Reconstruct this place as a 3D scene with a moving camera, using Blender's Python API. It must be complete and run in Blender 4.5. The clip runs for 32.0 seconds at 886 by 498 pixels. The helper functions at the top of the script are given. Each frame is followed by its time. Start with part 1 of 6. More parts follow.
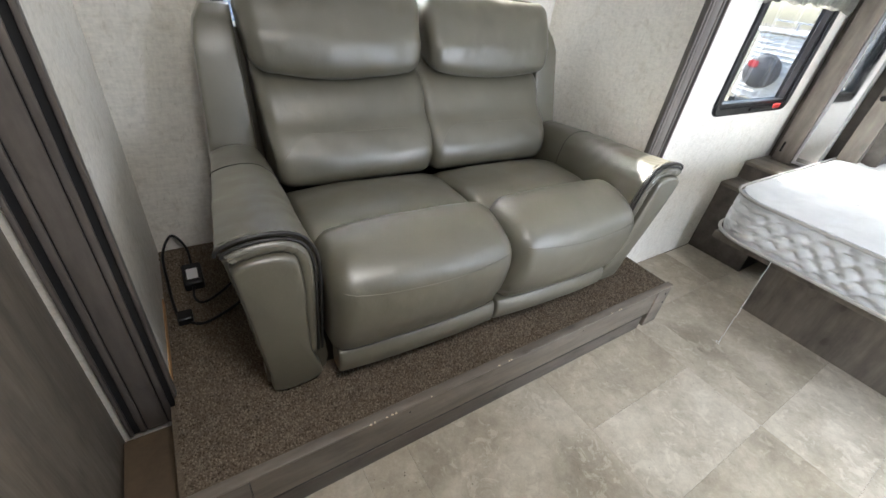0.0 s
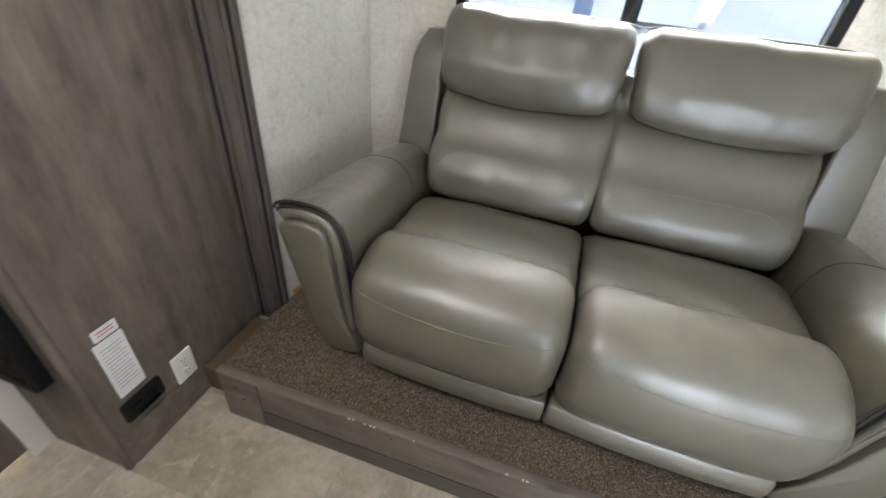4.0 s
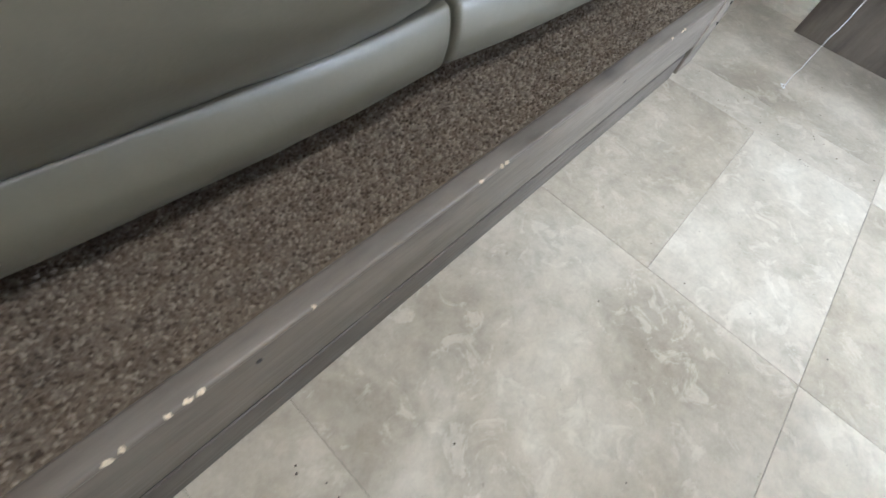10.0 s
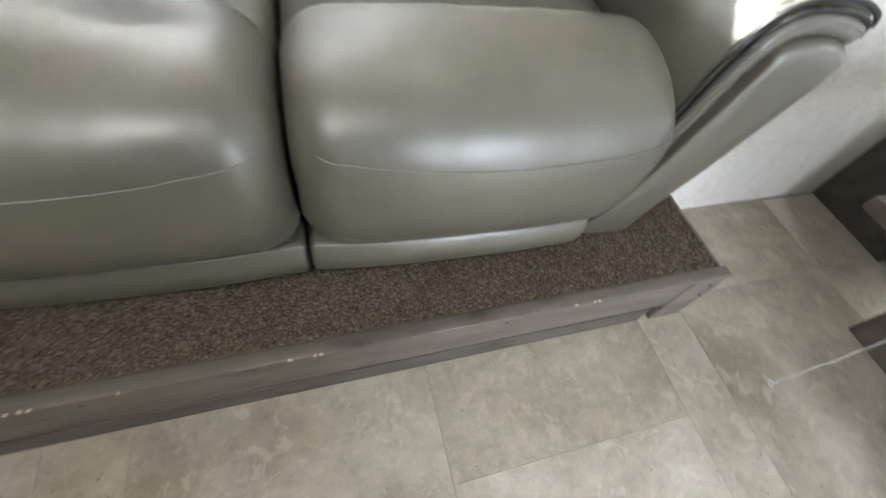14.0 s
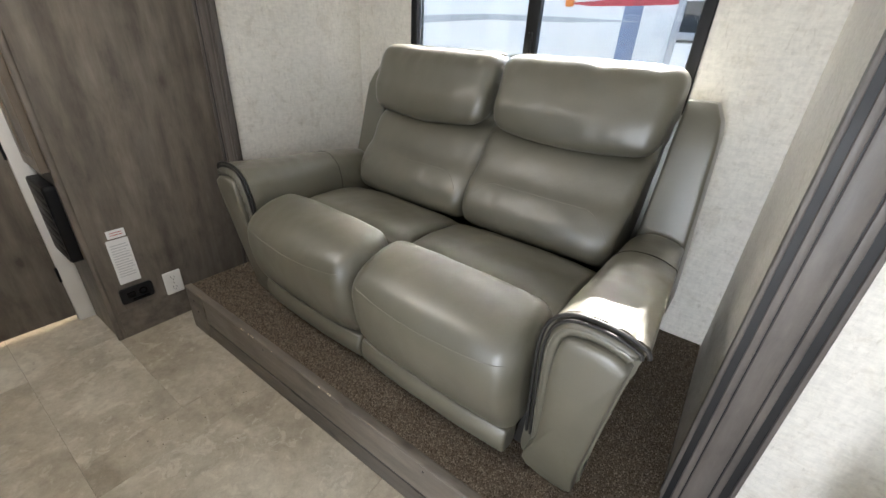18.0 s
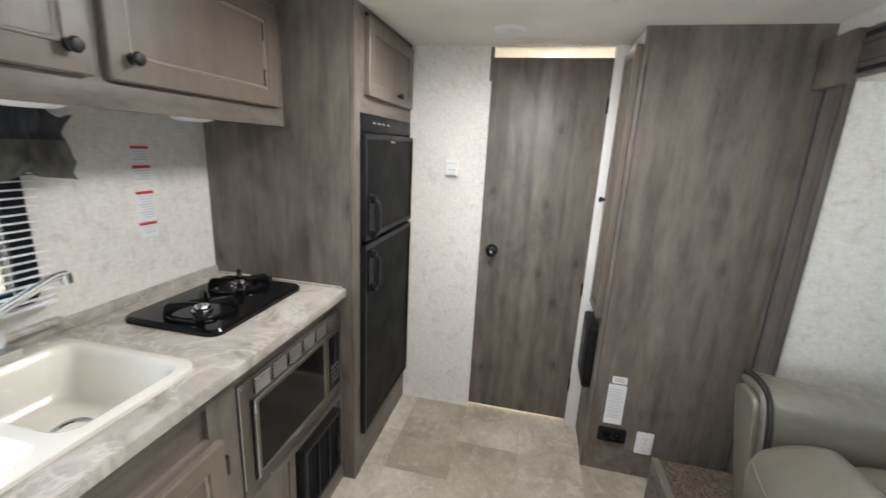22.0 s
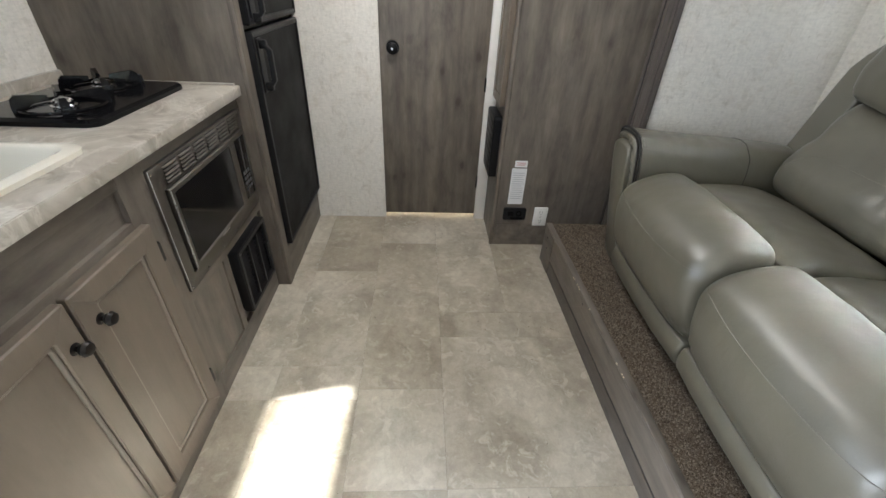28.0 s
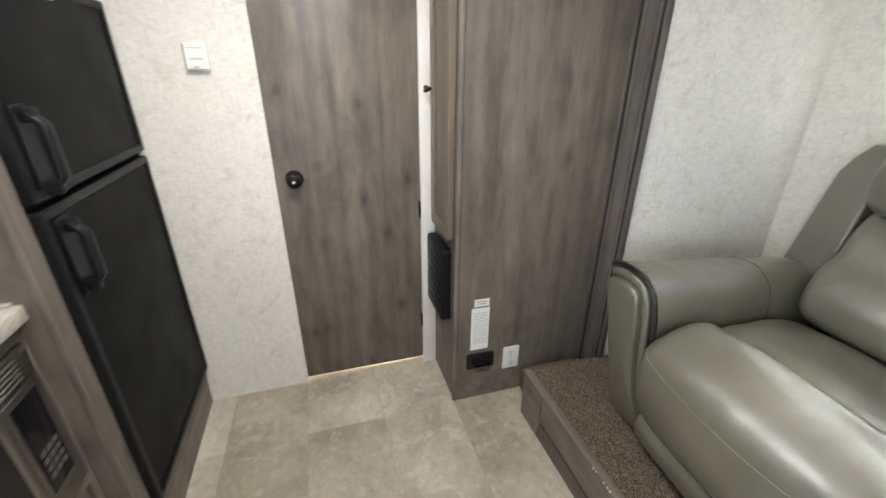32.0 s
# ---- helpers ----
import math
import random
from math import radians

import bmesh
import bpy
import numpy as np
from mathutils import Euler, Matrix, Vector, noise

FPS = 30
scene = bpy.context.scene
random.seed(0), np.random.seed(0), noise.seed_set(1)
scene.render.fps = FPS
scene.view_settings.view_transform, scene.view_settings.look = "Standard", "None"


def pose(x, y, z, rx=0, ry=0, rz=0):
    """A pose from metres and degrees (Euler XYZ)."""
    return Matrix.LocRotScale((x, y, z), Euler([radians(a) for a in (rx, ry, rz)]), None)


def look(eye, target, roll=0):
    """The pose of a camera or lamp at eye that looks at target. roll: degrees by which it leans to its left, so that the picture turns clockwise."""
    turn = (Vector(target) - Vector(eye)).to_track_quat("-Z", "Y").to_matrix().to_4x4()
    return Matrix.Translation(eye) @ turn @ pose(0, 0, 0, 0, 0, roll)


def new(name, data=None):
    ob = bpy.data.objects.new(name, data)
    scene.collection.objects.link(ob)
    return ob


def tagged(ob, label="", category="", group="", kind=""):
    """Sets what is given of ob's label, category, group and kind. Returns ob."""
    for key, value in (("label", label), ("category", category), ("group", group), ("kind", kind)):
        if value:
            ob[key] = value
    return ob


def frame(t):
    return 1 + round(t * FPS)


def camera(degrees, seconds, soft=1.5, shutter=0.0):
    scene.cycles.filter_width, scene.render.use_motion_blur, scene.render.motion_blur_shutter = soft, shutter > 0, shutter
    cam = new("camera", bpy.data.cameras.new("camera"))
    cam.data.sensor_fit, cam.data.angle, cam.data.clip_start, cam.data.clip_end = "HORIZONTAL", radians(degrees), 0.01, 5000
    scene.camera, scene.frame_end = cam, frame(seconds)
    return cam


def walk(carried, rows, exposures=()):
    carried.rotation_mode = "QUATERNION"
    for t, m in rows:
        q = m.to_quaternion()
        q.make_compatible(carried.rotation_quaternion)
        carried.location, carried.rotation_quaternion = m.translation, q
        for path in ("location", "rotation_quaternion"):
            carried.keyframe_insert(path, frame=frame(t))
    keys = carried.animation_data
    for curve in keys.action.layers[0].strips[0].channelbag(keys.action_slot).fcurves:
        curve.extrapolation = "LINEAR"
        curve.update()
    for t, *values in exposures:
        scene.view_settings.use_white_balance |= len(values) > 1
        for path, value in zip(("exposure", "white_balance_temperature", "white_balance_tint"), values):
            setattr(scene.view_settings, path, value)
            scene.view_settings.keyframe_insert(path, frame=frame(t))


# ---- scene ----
cam = camera(94.7, 32.0, shutter=0.3)
PATH = [
    (0, (0.118, 0.151, 1.295), (1.097, 1.487, 0.173), 7.8),
    (0.5, (0.187, 0.172, 1.281), (1.102, 1.518, 0.119), 7.7),
    (1, (0.31, 0.199, 1.272), (1.17, 1.552, 0.077), 7.8),
    (1.5, (0.428, 0.204, 1.268), (1.239, 1.562, 0.044), 8.5),
    (2, (0.548, 0.301, 1.247), (1.326, 1.679, 0.024), 9.5),
    (2.5, (0.686, 0.355, 1.265), (1.295, 1.834, 0.064), 9.1),
    (3, (0.835, 0.337, 1.268), (1.078, 1.911, 0.059), 7.5),
    (3.5, (0.836, 0.304, 1.304), (0.733, 1.918, 0.127), 6.2),
    (4, (0.78, 0.158, 1.32), (0.378, 1.754, 0.183), 5.9),
    (4.5, (0.806, 0.09, 1.291), (0.253, 1.623, 0.13), 6.4),
    (6.5, (0.792, 0.202, 1.207), (0.507, 1.659, -0.133), 3.1),
    (7, (0.577, 0.249, 1.147), (0.55, 1.627, -0.302), 3.3),
    (7.5, (0.384, 0.375, 1.047), (0.675, 1.621, -0.49), 5.4),
    (8, (0.245, 0.451, 1.001), (0.92, 1.441, -0.6), 11.0),
    (8.5, (0.225, 0.529, 0.76), (1.109, 1.273, -0.872), 15.8),
    (9, (0.293, 0.576, 0.633), (1.209, 1.204, -1.03), 18.0),
    (9.5, (0.4, 0.588, 0.616), (1.319, 1.169, -1.063), 17.5),
    (10, (0.53, 0.592, 0.624), (1.457, 1.145, -1.06), 15.6),
    (10.5, (0.673, 0.6, 0.658), (1.611, 1.099, -1.036), 14.6),
    (11, (0.805, 0.622, 0.688), (1.772, 1.029, -1.014), 16.0),
    (11.5, (0.972, 0.667, 0.689), (1.98, 1.011, -1.004), 17.1),
    (12, (1.143, 0.669, 0.673), (2.16, 0.959, -1.025), 19.2),
    (12.5, (1.267, 0.665, 0.653), (2.299, 0.973, -1.032), 20.2),
    (13, (1.311, 0.652, 0.672), (2.334, 1.051, -0.999), 20.7),
    (13.5, (1.163, 0.607, 0.798), (2.057, 1.306, -0.849), 18.7),
    (14, (0.964, 0.484, 0.978), (1.487, 1.502, -0.662), 15.0),
    (14.5, (0.964, 0.354, 1.057), (1.061, 1.701, -0.418), 11.9),
    (16.5, (1.665, 0.108, 1.216), (0.884, 1.493, 0.002), 5.1),
    (17, (1.768, 0.191, 1.169), (0.836, 1.602, 0.102), 3.5),
    (17.5, (1.747, 0.188, 1.236), (0.766, 1.618, 0.239), 3.3),
    (18, (1.736, 0.188, 1.273), (0.719, 1.638, 0.344), 3.4),
    (18.5, (1.735, 0.184, 1.287), (0.693, 1.64, 0.395), 3.3),
    (19, (1.674, 0.154, 1.316), (0.66, 1.632, 0.429), 3.3),
    (19.5, (1.594, 0.222, 1.316), (0.569, 1.744, 0.521), 2.9),
    (20, (1.493, 0.266, 1.389), (0.52, 1.844, 0.64), 2.6),
    (20.5, (1.419, 0.337, 1.386), (0.021, 1.589, 0.694), 2.7),
    (21, (1.431, 0.339, 1.391), (-0.391, 0.875, 0.765), 1.8),
    (21.5, (1.515, 0.17, 1.451), (-0.395, 0.179, 0.857), 2.3),
    (22, (1.613, 0.155, 1.481), (-0.283, -0.256, 0.995), 2.9),
    (22.5, (1.632, 0.253, 1.515), (-0.187, -0.455, 1.078), 2.9),
    (23, (1.641, 0.303, 1.528), (-0.065, -0.644, 1.089), 2.5),
    (23.5, (1.694, 0.291, 1.523), (0.094, -0.817, 1.064), 3.1),
    (24, (1.725, 0.274, 1.493), (0.214, -0.929, 0.972), 4.0),
    (24.5, (1.756, 0.305, 1.448), (0.325, -0.953, 0.841), 4.3),
    (25, (1.779, 0.317, 1.367), (0.353, -0.903, 0.674), 4.3),
    (25.5, (1.787, 0.355, 1.32), (0.326, -0.755, 0.526), 3.6),
    (26, (1.749, 0.369, 1.275), (0.183, -0.502, 0.387), 2.9),
    (26.5, (1.707, 0.317, 1.259), (0.045, -0.217, 0.283), 2.4),
    (28.5, (1.762, 0.091, 1.265), (0.106, 0.251, 0.156), 3.0),
    (29, (1.762, 0.093, 1.275), (0.095, 0.243, 0.18), 3.1),
    (29.5, (1.757, 0.078, 1.275), (0.082, 0.229, 0.192), 3.5),
    (30, (1.734, 0.025, 1.27), (0.04, 0.182, 0.218), 3.5),
    (30.5, (1.677, 0.041, 1.284), (-0.041, 0.145, 0.265), 2.6),
    (31, (1.498, 0.09, 1.263), (-0.245, 0.194, 0.287), 1.7),
    (31.5, (1.313, 0.196, 1.298), (-0.478, 0.273, 0.411), -1.0),
    (32, (1.1, 0.064, 1.353), (-0.647, 0.59, 0.532), 0.3),
]
walk(cam, [(t, look(eye, target, roll)) for t, eye, target, roll in PATH], ((0, 2.72, 5950, 12), (2, 2.8, 5850, 12), (3.4, 2.74, 5950, 12), (4.5, 2.84, 6000, 12), (7, 3.2, 5650, 12), (8, 3.28, 5600, 12), (9.5, 3.32, 5450, 10.5), (11.5, 2.9, 5650, 10.5), (12.1, 2.78, 5600, 12), (13.3, 2.72, 5750, 11), (14.2, 2.65, 5950, 12), (16.5, 2.66, 6100, 12), (18.5, 2.48, 6250, 12), (20, 2.56, 6250, 11), (21, 2.88, 5600, 12), (22.5, 3.0, 5950, 11), (24, 2.52, 6250, 10), (25, 2.4, 6750, 10), (26, 2.2, 7900, 4), (26.5, 2.2, 7700, 4), (28.5, 2.78, 5650, 12), (30.2, 2.8, 5650, 12), (31.2, 2.98, 5750, 11.5), (32, 3.16, 5950, 11)))

# ---- world, sun and lamps ----
world = bpy.data.worlds.new("world")
scene.world = world
world.use_nodes = True
wn = world.node_tree
sky = wn.nodes.new("ShaderNodeTexSky")
sky.sky_type = "NISHITA"
sky.sun_disc = False
SUN = Vector((0.214, -1.0, -0.69)).normalized()
sky.sun_elevation = math.asin(-SUN.z)
sky.sun_rotation = math.atan2(-SUN.x, -SUN.y)
wn.links.new(sky.outputs[0], wn.nodes["Background"].inputs[0])
wn.nodes["Background"].inputs[1].default_value = 0.14
sun_data = bpy.data.lights.new("sun", "SUN")
sun_data.energy, sun_data.angle, sun_data.color = 4.8, radians(0.9), (1.0, 0.94, 0.82)
sun = new("sun", sun_data)
sun.matrix_world = look((0, 0, 20), Vector((0, 0, 20)) + SUN)


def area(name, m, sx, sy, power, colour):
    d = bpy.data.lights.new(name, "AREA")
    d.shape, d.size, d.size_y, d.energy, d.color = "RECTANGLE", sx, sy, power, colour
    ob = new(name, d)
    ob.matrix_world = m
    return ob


H_VENT = 1.972
# two added fill lamps against solid bed-end walls, then doorway and slide window daylight
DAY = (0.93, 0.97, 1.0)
area("fill_bed_south", look((3.05, -1.145, 1.25), (3.05, 0, 1.0)), 0.95, 0.6, 0.25, DAY)
area("fill_bed_east", look((4.09, -0.2, 1.35), (2.0, 0.0, 0.9)), 0.9, 0.6, 1.5, DAY)
area("daylight_doorway", look((1.745, -1.175, 0.80), (2.2, 0.8, 0.0)), 0.16, 1.4, 7.5, DAY)
area("daylight_slide_window", look((0.92, 1.860, 1.592), (0.92, 0.9, 0.75)), 1.15, 0.018, 1.5, DAY)
# lamp added below the roof vent lid, brighter than daylight, to fill the room
area("daylight_roof_vent", pose(0.345, 0.015, H_VENT, 0, 0, 0), 0.31, 0.32, 2.5, (1.0, 0.95, 0.86))


# ---- mesh helpers ----
BASE = {}


def thing(name, x=0, y=0, z=0, rz=0, label="", category="", group="", kind="", shift=True):
    """An Empty at the thing's base; its parts are built in world metres, or in its own when shift is off."""
    ob = new(name)
    ob.empty_display_size = 0.05
    ob.matrix_world = pose(x, y, z, 0, 0, rz)
    BASE[ob.name] = Vector((x, y, z)) if shift else Vector()
    return tagged(ob, label, category, group, kind)


def finish(name, bm, material, angle=40):
    me = bpy.data.meshes.new(name)
    bmesh.ops.recalc_face_normals(bm, faces=bm.faces)
    bm.to_mesh(me)
    bm.free()
    me.shade_smooth()
    me.set_sharp_from_angle(angle=radians(angle))
    me.materials.append(material)
    return me


def part(name, bm, material, parent, label="", angle=40, kind=""):
    base = BASE[parent.name]
    if base.length:
        bmesh.ops.translate(bm, vec=-base, verts=bm.verts)
    ob = new(name, finish(name, bm, material, angle))
    ob.parent = parent
    BASE[ob.name] = base
    return tagged(ob, label, kind=kind)


def structure(name, bm, material, label="", category="", angle=40):
    ob = new(name, finish(name, bm, material, angle))
    BASE[ob.name] = Vector()
    return tagged(ob, label, category, kind="structure")


def join(*bms):
    out = bms[0]
    for b in bms[1:]:
        me = bpy.data.meshes.new("join")
        b.to_mesh(me)
        b.free()
        out.from_mesh(me)
        bpy.data.meshes.remove(me)
    return out


def box(x0, x1, y0, y1, z0, z1, bevel=0.0, seg=2):
    bm = bmesh.new()
    bmesh.ops.create_cube(bm, size=1)
    for v in bm.verts:
        v.co = Vector(((x0 + x1) / 2 + v.co.x * abs(x1 - x0), (y0 + y1) / 2 + v.co.y * abs(y1 - y0), (z0 + z1) / 2 + v.co.z * abs(z1 - z0)))
    if bevel:
        bmesh.ops.bevel(bm, geom=bm.edges[:], offset=bevel, segments=seg, affect="EDGES", profile=0.5)
    return bm


def loft(sections, closed=True, caps=True, wrap=False):
    """A skin over sections of as many points each."""
    bm = bmesh.new()
    rings = [[bm.verts.new(p) for p in s] for s in sections]
    n = len(rings[0])
    pairs = list(zip(rings, rings[1:])) + ([(rings[-1], rings[0])] if wrap else [])
    for a, b in pairs:
        for i in range(n if closed else n - 1):
            j = (i + 1) % n
            bm.faces.new((a[i], a[j], b[j], b[i]))
    if caps and closed and not wrap:
        bm.faces.new(rings[0][::-1])
        bm.faces.new(rings[-1])
    return bm


def tube(points, r, n=8, closed=False, r_end=None):
    pts = [Vector(p) for p in points]
    secs = []
    up = Vector((0.13, 0.21, 0.97))
    for i, p in enumerate(pts):
        if closed:
            d = pts[(i + 1) % len(pts)] - pts[i - 1]
        else:
            d = pts[min(i + 1, len(pts) - 1)] - pts[max(i - 1, 0)]
        d.normalize()
        a = d.cross(up)
        if a.length < 0.1:
            a = d.cross(Vector((1, 0, 0)))
        a.normalize()
        b = d.cross(a)
        rr = r if r_end is None else r + (r_end - r) * i / (len(pts) - 1)
        secs.append([p + rr * (math.cos(2 * math.pi * k / n) * a + math.sin(2 * math.pi * k / n) * b) for k in range(n)])
    return loft(secs, wrap=closed)


def cyl(p0, p1, r0, r1=None, n=20, bevel=0.0):
    bm = tube([p0, p1], r0, n, r_end=r0 if r1 is None else r1)
    if bevel:
        edges = [e for e in bm.edges if any(len(f.verts) > 4 for f in e.link_faces)]
        bmesh.ops.bevel(bm, geom=edges, offset=bevel, segments=2, affect="EDGES", profile=0.5)
    return bm


def lathe(profile, cx, cy, n=28, axis="z", cz=0.0):
    """Turns (radius, height) pairs round an upright axis, or a level one along x or y."""
    secs = []
    for k in range(n):
        a = 2 * math.pi * k / n
        c, s = math.cos(a), math.sin(a)
        if axis == "z":
            secs.append([(cx + r * c, cy + r * s, cz + h) for r, h in profile])
        elif axis == "y":
            secs.append([(cx + r * c, cy + h, cz + r * s) for r, h in profile])
        else:
            secs.append([(cx + h, cy + r * c, cz + r * s) for r, h in profile])
    bm = loft(secs, closed=False, wrap=True)
    bmesh.ops.remove_doubles(bm, verts=bm.verts, dist=1e-5)
    return bm


def rounded(w, h, r, n=6):
    """Corners of a rounded rectangle round the origin."""
    out = []
    for cx, cy, a0 in ((w / 2 - r, h / 2 - r, 0), (-w / 2 + r, h / 2 - r, 90), (-w / 2 + r, -h / 2 + r, 180), (w / 2 - r, -h / 2 + r, 270)):
        for k in range(n + 1):
            a = radians(a0 + 90 * k / n)
            out.append((cx + r * math.cos(a), cy + r * math.sin(a)))
    return out


def on_plane(plane, u, v, w):
    """plane x: (w, u, v); plane y: (u, w, v); plane z: (u, v, w)."""
    return (w, u, v) if plane == "x" else (u, w, v) if plane == "y" else (u, v, w)


def slab(plane, u0, u1, v0, v1, w0, w1, r=0.01, bevel=0.0, n=6):
    """A rounded plate between two depths of a plane."""
    cu, cv = (u0 + u1) / 2, (v0 + v1) / 2
    shape = rounded(u1 - u0, v1 - v0, r, n)
    secs = [[on_plane(plane, cu + a, cv + b, w) for a, b in shape] for w in (w0, w1)]
    if bevel:
        k = bevel
        d = 1 if w1 > w0 else -1
        small = rounded(u1 - u0 - 2 * k, v1 - v0 - 2 * k, max(r - k, 0.001), n)
        secs = [secs[0], [on_plane(plane, cu + a, cv + b, w1 - d * k) for a, b in shape], [on_plane(plane, cu + a, cv + b, w1) for a, b in small]]
    return loft(secs)


def ring(plane, u0, u1, v0, v1, w0, w1, border, r=0.02, n=6, lip=0.0):
    """A rounded frame: the outer edge given, the hole smaller by border."""
    cu, cv, w, h = (u0 + u1) / 2, (v0 + v1) / 2, u1 - u0, v1 - v0
    out, inn = rounded(w, h, r, n), rounded(w - 2 * border, h - 2 * border, max(r - border, 0.004), n)
    at = lambda s, d: [on_plane(plane, cu + a, cv + b, d) for a, b in s]
    d = 1 if w1 > w0 else -1
    if lip:
        mid, mid2 = rounded(w - 2 * lip, h - 2 * lip, max(r - lip, 0.003), n), rounded(w - 2 * border + 2 * lip, h - 2 * border + 2 * lip, max(r - border + lip, 0.005), n)
        return loft([at(out, w0), at(out, w1 - d * lip), at(mid, w1), at(mid2, w1), at(inn, w1 - d * lip), at(inn, w0)], wrap=True)
    return loft([at(out, w0), at(out, w1), at(inn, w1), at(inn, w0)], wrap=True)


def wall_with_holes(plane, u0, u1, v0, v1, w0, w1, holes):
    """A wall as blocks round its openings (u0, u1, v0, v1)."""
    us = sorted({u0, u1, *[h[0] for h in holes], *[h[1] for h in holes]})
    vs = sorted({v0, v1, *[h[2] for h in holes], *[h[3] for h in holes]})
    bm = bmesh.new()
    cache = {}

    def vert(u, v, w):
        k = (round(u, 4), round(v, 4), round(w, 4))
        if k not in cache:
            cache[k] = bm.verts.new(on_plane(plane, u, v, w))
        return cache[k]

    solid = {}
    for i in range(len(us) - 1):
        for j in range(len(vs) - 1):
            cu, cv = (us[i] + us[i + 1]) / 2, (vs[j] + vs[j + 1]) / 2
            solid[i, j] = not any(h[0] < cu < h[1] and h[2] < cv < h[3] for h in holes)
    for (i, j), s in solid.items():
        if not s:
            continue
        a, b, c, d = (us[i], vs[j]), (us[i + 1], vs[j]), (us[i + 1], vs[j + 1]), (us[i], vs[j + 1])
        bm.faces.new([vert(*p, w0) for p in (a, b, c, d)])
        bm.faces.new([vert(*p, w1) for p in (d, c, b, a)])
        for p, q, k in ((a, b, (i, j - 1)), (b, c, (i + 1, j)), (c, d, (i, j + 1)), (d, a, (i - 1, j))):
            if not solid.get(k, False):
                bm.faces.new([vert(*p, w0), vert(*p, w1), vert(*q, w1), vert(*q, w0)])
    return bm


def rough_up(bm, amount, size, seed=0):
    for v in bm.verts:
        p = v.co / size + Vector((seed * 3.1, seed * 1.7, seed))
        v.co += amount * Vector(noise.noise_vector(p))
    return bm


# ---- materials ----
def nodes_of(name):
    m = bpy.data.materials.new(name)
    m.use_nodes = True
    return m, m.node_tree, m.node_tree.nodes["Principled BSDF"]


def put(nt, kind, **values):
    n = nt.nodes.new(kind)
    for k, v in values.items():
        n.inputs[k.replace("_", " ")].default_value = v
    return n


def coords(nt, scale=(1, 1, 1), where="Object"):
    tc = nt.nodes.new("ShaderNodeTexCoord")
    mp = nt.nodes.new("ShaderNodeMapping")
    mp.inputs["Scale"].default_value = scale
    nt.links.new(tc.outputs[where], mp.inputs["Vector"])
    return mp.outputs[0]


def noise_tex(nt, vec, scale, detail=4, rough=0.55, distort=0.0):
    n = put(nt, "ShaderNodeTexNoise", Scale=scale, Detail=detail, Roughness=rough, Distortion=distort)
    nt.links.new(vec, n.inputs["Vector"])
    return n.outputs["Fac"]


def ramp(nt, fac, stops):
    r = nt.nodes.new("ShaderNodeValToRGB")
    e = r.color_ramp.elements
    while len(e) < len(stops):
        e.new(0.5)
    for el, (p, c) in zip(e, stops):
        el.position, el.color = p, (*c, 1) if len(c) == 3 else c
    nt.links.new(fac, r.inputs[0])
    return r.outputs[0]


def blend(nt, fac, a, b, how="MIX"):
    m = nt.nodes.new("ShaderNodeMix")
    m.data_type, m.blend_type = "RGBA", how
    for sock, val in ((m.inputs[0], fac), (m.inputs[6], a), (m.inputs[7], b)):
        if isinstance(val, (int, float)):
            sock.default_value = val
        elif isinstance(val, tuple):
            sock.default_value = (*val, 1)
        else:
            nt.links.new(val, sock)
    return m.outputs[2]


def bump(nt, bsdf, height, strength, dist=0.002):
    b = put(nt, "ShaderNodeBump", Strength=strength, Distance=dist)
    nt.links.new(height, b.inputs["Height"])
    nt.links.new(b.outputs[0], bsdf.inputs["Normal"])


def plain(name, colour, rough=0.5, metal=0.0, var=0.12, scale=6.0, fine=90.0, relief=0.15, dist=0.001, spec=0.5, coat=0.0):
    """Paint, plastic or metal with slight unevenness at two scales."""
    m, nt, b = nodes_of(name)
    v = coords(nt)
    big, small = noise_tex(nt, v, scale), noise_tex(nt, v, fine, 3)
    dark, light = tuple(c * (1 - var) for c in colour), tuple(min(1, c * (1 + var)) for c in colour)
    c = ramp(nt, big, [(0.3, dark), (0.7, light)])
    c = blend(nt, var * 0.6, c, ramp(nt, small, [(0.35, dark), (0.65, light)]))
    nt.links.new(c, b.inputs["Base Color"])
    rr = ramp(nt, big, [(0.3, (max(rough - 0.08, 0),) * 3), (0.75, (min(rough + 0.1, 1),) * 3)])
    nt.links.new(rr, b.inputs["Roughness"])
    b.inputs["Metallic"].default_value = metal
    b.inputs["Specular IOR Level"].default_value = spec
    b.inputs["Coat Weight"].default_value = coat
    if relief:
        bump(nt, b, small, relief, dist)
    return m


